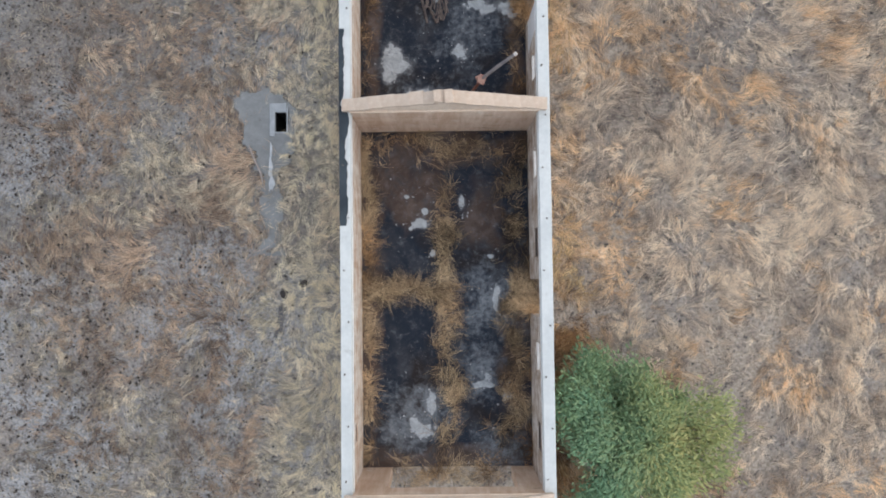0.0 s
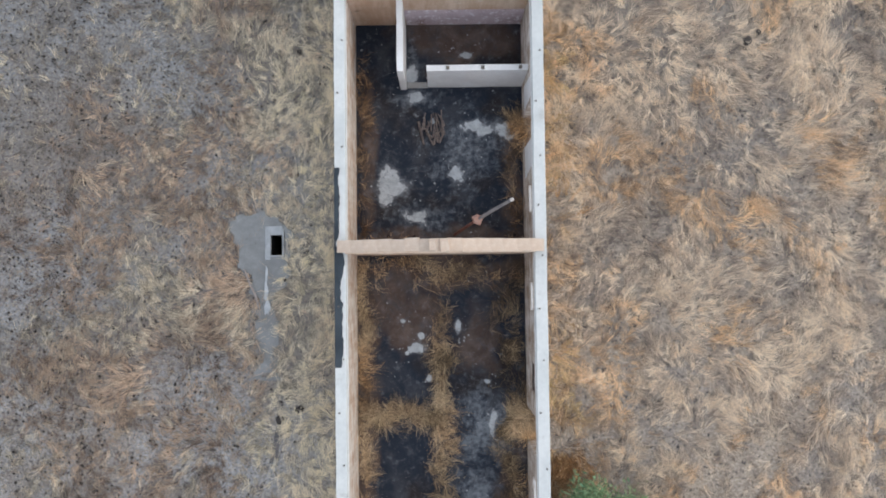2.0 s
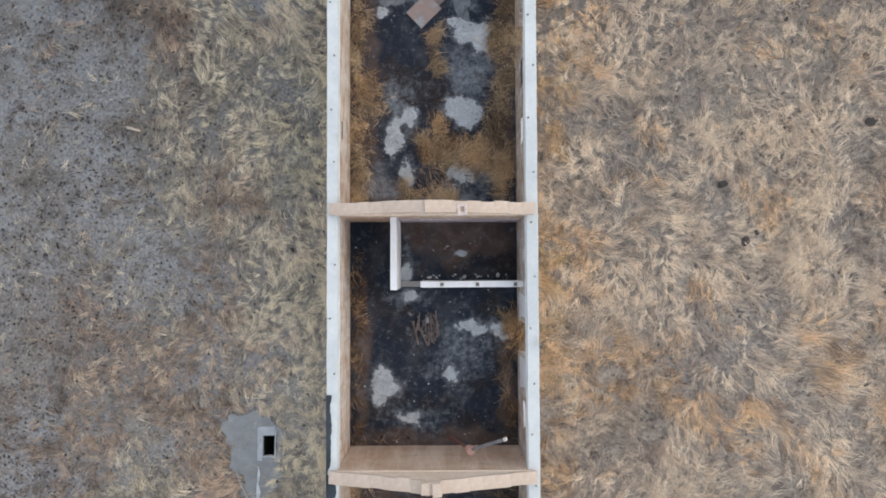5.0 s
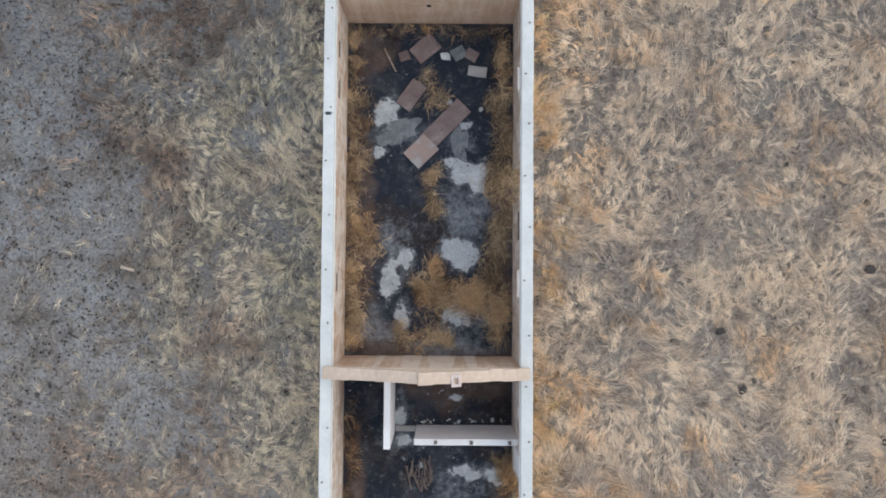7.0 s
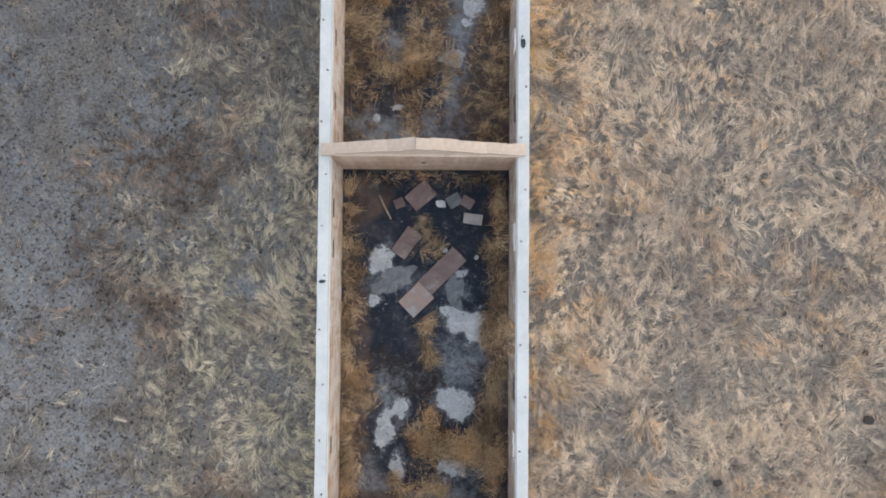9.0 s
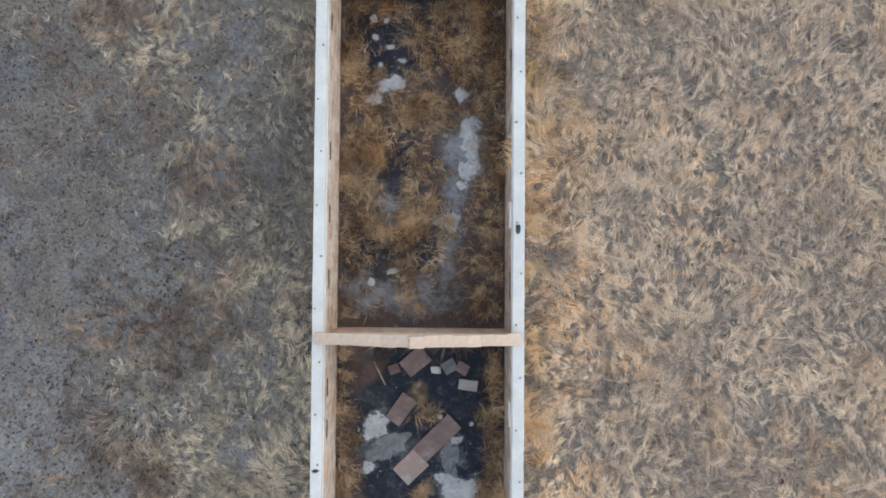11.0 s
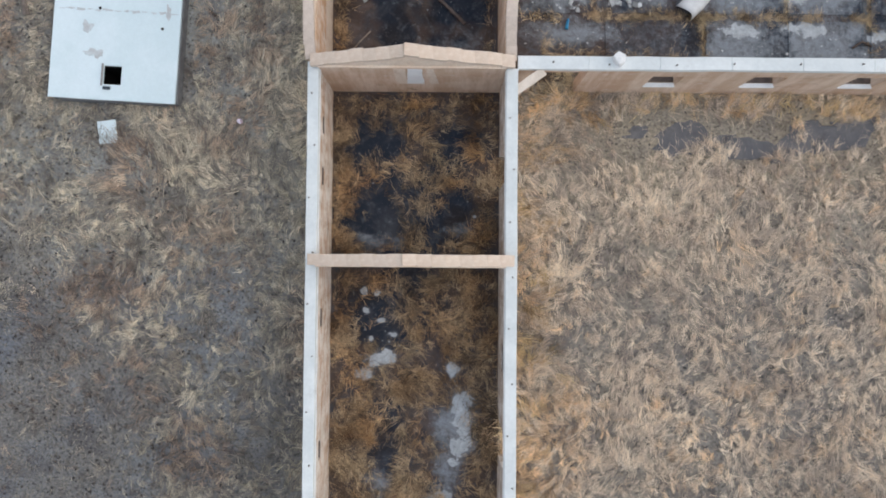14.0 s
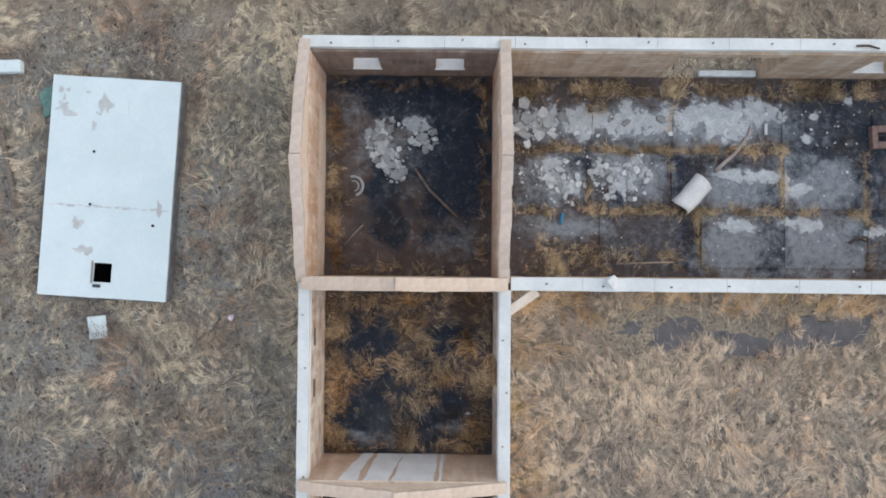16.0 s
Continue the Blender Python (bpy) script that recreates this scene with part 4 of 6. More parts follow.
lilac = link_mesh("paint_coat", brushed_strip(-1.85, 1.78, -1.86, 1.8, 9.1, 1.12), LILAC)
lilac.matrix_world = pose(0.85, 11.872, 0, 0, 0, 180)
tagged(lilac, "flaking pale lilac paint on the cross wall's lower face", "paint")
coat = thing("whitewash_coat", "thin cream wash worn to streaks on the cross wall", "paint", pose(0, 12.176, 0))
for k, row in enumerate(((-0.75, -0.1, -0.6, -0.15), (0.05, 0.95, 0.2, 0.8), (1.2, 1.52, 1.25, 1.5), (-1.5, -1.25, -1.4, -1.3))):
    part("strip", brushed_strip(*row, 2.9 * k + 1), PALE_COAT, coat)
coat = thing("whitewash_coat", "patch of flaking whitewash high on the cross wall", "paint", pose(-0.05, 39.206, 0.95, 0, 0, 180))
for k, row in enumerate(((-0.42, 0.1, -0.38, 0.02), (0.14, 0.4, 0.08, 0.44), (-0.85, -0.6, -0.7, -0.5))):
    part("strip", brushed_strip(*row, 4.3 * k + 2, 1.4), PALE_COAT if k else WHITEWASH, coat)

coat = thing("whitewash_coat", "bluish whitewash beside the doorway of the charred room", "paint", pose(2.721, 7.2, 0.5, 0, 0, -90))
for k, row in enumerate(((-0.56, 0.45, -0.54, 0.2), (-2.45, -1.72, -2.4, -1.8))):
    part("strip", brushed_strip(*row, 5.1 * k + 3, 1.45), WHITEWASH, coat)

coat = link_mesh("whitewash_coat", brushed_strip(-2.2, 2.5, -2.3, 2.4, 6.6, 1.05), PALE_COAT)
coat.matrix_world = pose(-2.618, 42.4, 0, 0, 0, -90)
tagged(coat, "grey-white wash on the lower half of the gable wall", "paint")


def vent_block():
    v = thing("vent_block", "pale pink vent block on the gable top", "vent", pose(0.9, 11.97, 3.1, 0, 0, 4) @ Matrix.Diagonal((0.8, 0.85, 0.8, 1)))
    for x0, x1, y0, y1 in ((-0.17, -0.07, -0.2, 0.2), (0.07, 0.17, -0.2, 0.2), (-0.07, 0.07, 0.08, 0.2), (-0.07, 0.07, -0.2, -0.1)):
        part("side", box(x0, x1, y0, y1, 0, 0.2, 0, 0.012), PINKBLOCK, v)
    part("base", box(-0.16, 0.16, -0.19, 0.19, -0.08, 0.01, 0, 0.01), VOID, v, "dark flue hole")


vent_block()
for name, x, y, rx, ry in (("tar_spot", 2.86, 26.02, 0.06, 0.14), ("tar_spot", -2.72, 19.26, 0.1, 0.05)):
    ob = link_mesh(name, flake(rx, ry, int(y), 0.014, 20, 0.5), TAR)
    ob.matrix_world = pose(x, y, EAVE + 0.006)
    tagged(ob, "dark spot of tar on the ring beam", "tar", "tar spots")
tagged(link_mesh("iron_bar", rod([(12.62, 46.12, EAVE + 0.035), (12.95, 46.13, EAVE + 0.04), (13.25, 46.05, EAVE + 0.035)], 0.035, 0.025), DARKWOOD), "short dark iron bar on the ring beam", "bar")
for x, y, z, s in ((-0.12, 4.67, 3.36, 0.2), (0.2, 4.65, 3.37, 0.24)):
    bm = box(-0.5, 0.5, -0.6, 0.6, 0, 0.7, 0, 0.08)
    wobble(bm, 0.08, 2, x)
    ob = link_mesh("stub_block", bm, GABLE_CAP)
    ob.matrix_world = pose(x, y, z, 0, 0, 6) @ Matrix.Diagonal((s, s * 1.3, s, 1))
    tagged(ob, "weathered block on the ridge of the cross wall", "block")

ob = new("wall_stone", chunk_mesh("wall_stone", 5, SILL, 0.5))
ob.matrix_world = pose(5.85, 39.47, EAVE + 0.11, 0, 0, 30) @ Matrix.Diagonal((0.38, 0.5, 0.42, 1))
tagged(ob, "pale lump of mortar on the ring beam", "stone")

bm = box(-0.5, 0.5, -0.11, 0.11, -0.05, 0.05, 0.25, 0.01)
wobble(bm, 0.01, 3)
ob = link_mesh("timber_brace", bm, PALEWOOD)
ob.matrix_world = pose(3.36, 38.9, 2.3, 0, 0, 36) @ Matrix.Diagonal((1.04, 1.15, 1, 1))
tagged(ob, "pale sawn timber brace across the wall corner", "brace")


# ---- litter on the room floors ----
def flakes(name, rows, material, label, category):
    for k, (x, y, rx, ry, turn) in enumerate(rows):
        ob = link_mesh(name, flake(rx, ry, hash_seed(x, y), 0.022), material)
        ob.matrix_world = pose(x, y, 0.006, 0, 0, turn)
        tagged(ob, label, category, "%ss in the yard" % category)


def hash_seed(x, y):
    return int(abs(x * 917 + y * 131)) + 3


def board(x, y, a, b, turn, z=0.02, tilt=0.0, material=BOARD, label="sooty reddish board lying on the floor"):
    bm = box(-a / 2, a / 2, -b / 2, b / 2, 0, 0.055, 0.3, 0.01)
    wobble(bm, 0.02, 2.0, x)
    ob = link_mesh("board", bm, material)
    ob.matrix_world = pose(x, y, z, tilt, 0, turn)
    return tagged(ob, label, "board", "boards on the floor")


board(-0.08, 21.95, 0.86, 0.6, 40)
board(-0.52, 20.45, 0.54, 0.95, -36)
board(0.55, 19.5, 0.62, 1.75, -45, 0.05, 3)
board(-0.2, 18.65, 0.7, 0.9, -46, 0.02, 0, PALE_BOARD, "pale dusty reddish board lying on the floor")
board(1.58, 21.22, 0.6, 0.34, -8, 0.02, 0, GREY_BOARD, "grey fibre sheet lying on the floor")
board(0.98, 21.8, 0.45, 0.4, 30, 0.02, 0, SLATE, "blue-grey broken slab on the floor")
board(1.4, 21.75, 0.4, 0.35, -30, 0.02)
board(-0.75, 21.7, 0.34, 0.3, 20, 0.02)
for k, (x, y, s) in enumerate([(0.56, 21.68, 0.42), (0.7, 20.2, 0.25), (1.7, 20.0, 0.22)]):
    ob = new("rubble_stone", chunk_mesh("rubble_stone", 40 + k, CHUNK))
    ob.matrix_world = pose(x, y, 0.3 * s * 0.6, 0, 0, 40 * k) @ Matrix.Diagonal((s, s * 0.8, s * 0.6, 1))
    tagged(ob, "grey broken lump of masonry on the floor", "rubble", "rubble stones")


for x, y, rx, ry, turn in ((-0.9, 19.25, 0.62, 0.36, 18), (1.02, 18.95, 0.3, 0.6, 8), (-1.35, 19.0, 0.35, 0.18, 10)):
    ob = link_mesh("mortar_slab", flake(rx, ry, hash_seed(x, y), 0.025, 34, 0.4), SLATE)
    ob.matrix_world = pose(x, y, 0.012, 0, 0, turn)
    tagged(ob, "blue-grey slab of old mortar flat on the floor", "mortar slab", "mortar slabs")


def stick(name, pts, r0, r1, material, label, category="stick"):
    return tagged(link_mesh(name, rod(pts, r0, r1), material, True), label, category)


stick("iron_rod", [(-1.4, 21.95, 0.05), (-1.2, 21.55, 0.04), (-1.02, 21.2, 0.04)], 0.035, 0.03, TWIG, "thin brown weathered stick on the floor")


def leaning_pole():
    """A rusty pole that leans from the floor, a bracket on its head and a pale arm reaching up from it."""
    p = thing("leaning_pole", "rusty leaning pole with a faded red bracket and pale arm", "pole", pose(0.54, 5.14, 0))
    part("pole", rod([(-0.01, -0.01, 0.0), (0.14, 0.06, 0.62), (0.42, 0.19, 1.8), (0.6, 0.26, 2.45)], 0.05, 0.045, 10), POLE_RUST, p, "dark rusty iron pole")
    bm = bmesh.new()
    bmesh.ops.create_cube(bm, size=1.0, matrix=pose(0.6, 0.25, 2.5, 14, -12, 68) @ Matrix.Diagonal((0.26, 0.2, 0.1, 1)))
    bmesh.ops.create_cube(bm, size=1.0, matrix=pose(0.52, 0.3, 2.5, 30, 10, 24) @ Matrix.Diagonal((0.16, 0.1, 0.16, 1)))
    bmesh.ops.bevel(bm, geom=bm.edges[:], offset=0.012, segments=1, affect="EDGES")
    part("bracket", bm, RUST, p, "faded red bracket")
    part("arm", rod([(0.6, 0.27, 2.5), (1.02, 0.5, 2.84), (1.47, 0.725, 3.18)], 0.05, 0.045, 10), ARM_GREY, p, "pale grey arm")
    part("cap", rod([(1.44, 0.71, 3.16), (1.5, 0.74, 3.2)], 0.05, 0.05, 10), WHITE_CAP, p, "white end cap")


leaning_pole()


def wood_heap():
    h = thing("wood_heap", "small heap of sooty sticks on the floor", "wood heap", pose(-0.08, 8.5, 0))
    rng = random.Random(3)
    for k in range(30):
        x, y, a = rng.uniform(-0.36, 0.32), rng.uniform(-0.3, 0.3), rng.uniform(1.0, 2.2)
        l = rng.uniform(0.1, 0.3)
        z = 0.03 + 0.05 * (k % 3)
        part("stick", rod([(x - math.cos(a) * l, y - math.sin(a) * l, z), (x, y, z + 0.02), (x + math.cos(a) * l, y + math.sin(a) * l, z)], 0.028, 0.018, 6), SMOKED, h)
    part("stick", rod([(-0.5, 0.25, 0.03), (-0.42, -0.1, 0.03), (-0.34, -0.5, 0.03)], 0.045, 0.035, 6), SMOKED, h)


wood_heap()
for x, y in ((-1.57, 5.1), (-0.75, 5.08), (2.42, 5.1)):
    ob = link_mesh("drain_hole", rod([(x, y, -0.05), (x, y, 0.02)], 0.05, 0.05, 10), VOID)
    tagged(ob, "small dark drain hole in the floor", "drain", "drains in the floor")


def tyre():
    """Half of a worn pale hose ring, lying flat."""
    pts = [(0.3 * math.cos(a), 0.3 * math.sin(a), 0.05) for a in np.linspace(-1.3, 1.9, 16)]
    o = thing("hose_ring", "pale curved piece of old hose on the floor", "hose", pose(-1.72, 42.38, 0))
    part("outer_ring", rod(pts, 0.05, 0.045, 8), CHUNK, o, smooth=True)
    part("inner_ring", rod([(x * 0.55, y * 0.55, 0.035) for x, y, z in pts], 0.03, 0.03, 8), GREY_BOARD, o, smooth=True)


tyre()
stick("roof_pole", [(0.22, 42.95, 0.12), (0.7, 42.25, 0.1), (1.6, 41.4, 0.07)], 0.04, 0.06, SMOKED, "long charred roof pole lying on the floor", "pole")
stick("short_stick", [(-1.4, 41.15, 0.03), (-1.7, 40.85, 0.03), (-1.98, 40.52, 0.03)], 0.025, 0.02, TWIG, "thin pale stick on the earth floor")


# ---- rubble: heaps of broken plaster, each lump a piece ----
def plate_mesh(name, seed, material):
    """A flat angular plate of broken plaster."""
    rng = random.Random(seed)
    bm = bmesh.new()
    n = rng.choice((4, 5, 5, 6))
    angles = sorted(2 * math.pi * (k + rng.uniform(-0.3, 0.3)) / n for k in range(n))
    ring = [(math.cos(a) * rng.uniform(0.38, 0.56), math.sin(a) * rng.uniform(0.34, 0.5)) for a in angles]
    top = [bm.verts.new((x * 0.95, y * 0.95, 0.12 + rng.uniform(-0.02, 0.02))) for x, y in ring]
    low = [bm.verts.new((x, y, -0.1)) for x, y in ring]
    bm.faces.new(top)
    bm.faces.new(low[::-1])
    for k in range(n):
        j = (k + 1) % n
        bm.faces.new([low[k], low[j], top[j], top[k]])
    me = bpy.data.meshes.new(name)
    bm.to_mesh(me)
    bm.free()
    me.materials.append(material)
    return me


LUMPS = [plate_mesh("plaster_chunk", 70 + k, CHUNK) for k in range(12)]


def heap(name, label, cells, count, seed, big=0.36):
    h = thing(name, label, "rubble heap")
    rng = random.Random(seed)
    for k in range(count):
        cx, cy, rx, ry = cells[rng.randrange(len(cells))]
        a, r = rng.uniform(0, 6.28), math.sqrt(rng.random())
        s = big * (0.14 + 0.86 * rng.random() ** 2.4) * (1.2 - 0.55 * r)
        ob = new("plaster_chunk", LUMPS[rng.randrange(12)])
        ob.parent = h
        ob.location = (cx + math.cos(a) * r * rx, cy + math.sin(a) * r * ry, 0.12 * s + rng.uniform(0, 0.05))
        ob.rotation_euler = (rng.uniform(-0.15, 0.15), rng.uniform(-0.15, 0.15), rng.uniform(0, 6.28))
        ob.scale = (s, s * rng.uniform(0.7, 1), s * 0.8)
    return h


heap("rubble_heap", "heap of pale broken plaster plates on the charred floor", [(-0.85, 43.75, 0.4, 0.6), (-0.8, 43.6, 0.4, 0.5), (-0.45, 43.1, 0.35, 0.55), (-0.4, 42.8, 0.3, 0.35), (0.55, 43.9, 0.42, 0.4), (-0.1, 44.0, 0.9, 0.8), (-1.0, 43.7, 0.35, 0.6), (-0.6, 43.3, 0.4, 0.5)], 300, 5, 0.48)
heap("rubble_heap", "broken plaster plates along the wing's wall", [(3.6, 44.6, 0.6, 0.8), (4.4, 44.6, 0.8, 0.6), (4.3, 44.4, 0.6, 0.5), (3.5, 43.9, 0.5, 0.5)], 80, 6, 0.64)
heap("rubble_heap", "crust of broken plaster plates over the wing floor", [(5.6, 44.4, 0.8, 0.5), (6.8, 44.4, 0.8, 0.55), (8.0, 44.5, 0.9, 0.5), (9.4, 44.6, 1.0, 0.55), (10.6, 44.7, 0.9, 0.5), (11.6, 44.75, 0.4, 0.35)], 70, 16, 0.34)
heap("rubble_heap", "loose heap of small pale masonry rubble on slabs", [(4.6, 42.7, 0.7, 0.7), (5.0, 42.4, 0.6, 0.6), (6.2, 42.9, 0.5, 0.5), (6.9, 42.6, 0.8, 0.6), (4.3, 42.9, 0.9, 0.6), (7.2, 43.0, 0.6, 0.5), (5.4, 42.9, 1.2, 0.5), (6.6, 42.2, 0.7, 0.3)], 290, 8, 0.4)
heap("rubble_heap", "scattered plaster bits on the dark floor", [(12.8, 44.3, 0.9, 0.8), (10.2, 42.6, 0.8, 0.6), (14.2, 44.0, 1.0, 1.2), (12.2, 41.2, 1.5, 1.0)], 90, 9, 0.17)


heap("rubble_heap", "crumbled grey plaster along the foot of the partition", [(0.7, 10.14, 0.9, 0.09), (1.8, 10.16, 0.8, 0.08), (0.0, 10.1, 0.2, 0.08)], 46, 12, 0.17)


def slab_floor():
    """Concrete slabs of the wing, rows of different lengths, with grassy joints."""
    rows = [(43.72, 44.95, [3.02, 5.75, 8.3, 11.75, 14.6, 17.6, 20.6]), (41.78, 43.48, [3.02, 5.7, 8.25, 11.8, 14.45, 17.4, 20.4]), (39.9, 41.55, [6.0, 9.2, 11.82, 14.45, 17.2, 20.2])]
    for y0, y1, cuts in rows:
        for a, b in zip(cuts, cuts[1:] + [22.8]):
            ob = sheet("slab", a + 0.08, b - 0.06, y0, y1, 0.035, 0.05, 0.45, WING_LIME, WING_DUST, WING_CHAR, [], dusty=0.34)
            ob.parent = wing_floor


slab_floor()

def half_barrel():
    """Half of an enamelled drum, lying on its cut edges, dented."""
    s = thing("half_drum", "dented white enamel half drum lying hollow side down", "drum", pose(8.95, 42.2, 0.05, 0, 0, 48) @ Matrix.Diagonal((0.95, 0.85, 0.9, 1)))
    bm = bmesh.new()
    rows = []
    for rad in (0.4, 0.375):
        rows.append([[bm.verts.new((u, rad * math.cos(a), rad * 0.85 * math.sin(a))) for a in np.linspace(0, math.pi, 13)] for u in np.linspace(-0.62, 0.62, 8)])
    for k, grid in enumerate(rows):
        for p, q in zip(grid, grid[1:]):
            for i in range(12):
                bm.faces.new([p[i], p[i + 1], q[i + 1], q[i]])
    for e in (0, -1):
        for i in range(12):
            bm.faces.new([rows[0][e][i], rows[0][e][i + 1], rows[1][e][i + 1], rows[1][e][i]])
    for i in (0, 12):
        for p in range(7):
            bm.faces.new([rows[0][p][i], rows[0][p + 1][i], rows[1][p + 1][i], rows[1][p][i]])
    wobble(bm, 0.07, 1.8, 2)
    part("shell", bm, SHEET, s, smooth=True)
    part("floor_scale", flake(0.5, 0.25, 4, 0.02), VOID, s, "black plate inside the drum")


half_barrel()
ROPE = stick("pale_branch", [(9.7, 42.95, 0.1), (9.95, 43.2, 0.12), (10.3, 43.5, 0.1), (10.55, 43.85, 0.1), (10.75, 44.1, 0.09), (10.8, 44.35, 0.09)], 0.07, 0.03, PALE_POST, "pale dead branch lying over slabs", "branch")
stick("pipe_stub", [(11.27, 44.1, 0.1), (11.27, 44.45, 0.1)], 0.05, 0.05, SHEET, "short white pipe on the dark floor", "pipe")
stick("charred_branch", [(13.9, 40.7, 0.08), (14.2, 40.9, 0.08), (14.5, 40.75, 0.08)], 0.04, 0.03, DARKWOOD, "charred forked branch on a slab", "branch")
stick("board_strip", [(6.6, 40.0, 0.04), (8.4, 40.06, 0.04)], 0.03, 0.03, TWIG, "weathered lath lying along the wall", "lath")
ob = link_mesh("plastic_bottle", rod([(4.83, 41.25, 0.06), (4.86, 41.4, 0.06), (4.88, 41.5, 0.06), (4.885, 41.54, 0.06), (4.89, 41.58, 0.06)], 0.06, 0.03, 10), BLUE, True)
tagged(ob, "crumpled blue plastic bottle on the floor", "bottle")
red = thing("brick_box", "dark red brick box with a hollow core", "brick box", pose(14.9, 44.05, 0, 0, 0, 3))
for x0, x1, y0, y1 in ((-0.34, -0.16, -0.36, 0.36), (0.16, 0.34, -0.36, 0.36), (-0.155, 0.155, 0.14, 0.36), (-0.155, 0.155, -0.36, -0.14)):
    part("brick", box(x0, x1, y0, y1, 0, 0.2, 0, 0.012), DARKBRICK, red)


# ---- the yard west of the building ----
def shaft(x0, x1, y0, y1, depth, name, label):
    """A brick shaft below ground, open at the top."""
    s = thing(name, label, "shaft", kind="structure")
    t = 0.12
    for a, b, c, d in ((x0 - t, x0 - 0.004, y0 - t, y1 + t), (x1 + 0.004, x1 + t, y0 - t, y1 + t), (x0, x1, y0 - t, y0 - 0.004), (x0, x1, y1 + 0.004, y1 + t)):
        part("shaft_side", box(a, b, c, d, -depth, -0.07), VOID, s)
    part("shaft_bottom", box(x0 - t, x1 + t, y0 - t, y1 + t, -depth - 0.1, -depth - 0.004), VOID, s)


shaft(*HATCH_A, 2.2, "shaft_yard", "dark square shaft of an old cistern")
shaft(*PIT_B, 2.6, "shaft_tank", "dark shaft below the concrete tank lid")


def hatch_frame():
    f = thing("hatch_frame", "pale concrete frame round a square hole", "hatch")
    x0, x1, y0, y1 = HATCH_A
    for k, (a, b, c, d) in enumerate(((x0 - 0.17, x0, y0 - 0.14, y1 + 0.28), (x1, x1 + 0.05, y0 - 0.03, y1 + 0.2), (x0 + 0.002, x1 - 0.002, y1, y1 + 0.28), (x0 + 0.002, x1 - 0.002, y0 - 0.04, y0))):
        bm = box(a, b, c, d, -0.1, 0.05, 0.2, 0.01)
        wobble(bm, 0.012, 3, k)
        part("frame_side", bm, LIME, f)


hatch_frame()
APRON_Y, APRON_L, APRON_R = (0.6, 2.3, 2.8, 4.2, 5.3, 5.85), (-5.75, -5.62, -5.7, -6.1, -6.4, -6.2), (-5.05, -5.1, -5.25, -4.85, -4.55, -4.8)


def on_apron(x, y, slack=0.0):
    """Inside the cement funnel that narrows southwards into a path."""
    w = 0.38 * (field(x, y, 0.6, 33) - 0.5) + 0.36 * (field(x, y, 0.2, 34) - 0.5) - slack
    return (x > np.interp(y, APRON_Y, APRON_L) + w) & (x < np.interp(y, APRON_Y, APRON_R) - w) & (y > 0.6 + 2 * w) & (y < 5.75 - 1.4 * w)


def apron():
    """Worn cement round the hatch, in one thin uneven sheet."""
    bm, cell, verts = bmesh.new(), 0.05, {}
    gx, gy = np.meshgrid(np.arange(-6.6, -4.4, cell), np.arange(0.6, 5.9, cell))
    gx, gy = gx.ravel(), gy.ravel()
    x0, x1, y0, y1 = HATCH_A
    ok = on_apron(gx, gy) & ~((gx > x0 - 0.09) & (gx < x1 + 0.04) & (gy > y0 - 0.08) & (gy < y1 + 0.08))
    for x, y in zip(gx[ok], gy[ok]):
        i, j = round(x / cell), round(y / cell)
        quad = []
        for p, q in ((i, j), (i + 1, j), (i + 1, j + 1), (i, j + 1)):
            if (p, q) not in verts:
                verts[(p, q)] = bm.verts.new((p * cell, q * cell, 0.018 + 0.012 * noise.noise(Vector((p * 0.1, q * 0.1, 0)))))
            quad.append(verts[(p, q)])
        bm.faces.new(quad)
    edge = bmesh.ops.extrude_face_region(bm, geom=bm.faces[:])
    bmesh.ops.translate(bm, vec=(0, 0, -0.08), verts=[g for g in edge["geom"] if isinstance(g, bmesh.types.BMVert)])
    bmesh.ops.recalc_face_normals(bm, faces=bm.faces[:])
    tagged(link_mesh("cement_apron", bm, GREY), "worn grey cement apron narrowing to a path beside the hatch", "apron", kind="structure")


apron()
flakes("lime_spill", [(-5.44, 3.4, 0.07, 0.3, 0), (-5.4, 2.9, 0.09, 0.28, -4), (-5.42, 3.95, 0.05, 0.2, 0)], LIME, "streak of pale lime on the cement path", "lime spill")
for ob in [o for o in bpy.data.objects if o.name.startswith("lime_spill")]:
    ob.location.z = 0.03
stick("dead_branch", [(-6.1, 4.1, 0.12), (-5.95, 3.7, 0.14), (-5.75, 3.25, 0.1), (-5.65, 2.85, 0.06)], 0.025, 0.04, PALE_POST, "pale dead branch on the grass", "branch")
stick("dead_twig", [(-5.75, 1.9, 0.1), (-5.6, 1.5, 0.08)], 0.015, 0.02, TIMBER, "thin pale twig on the grass", "twig")


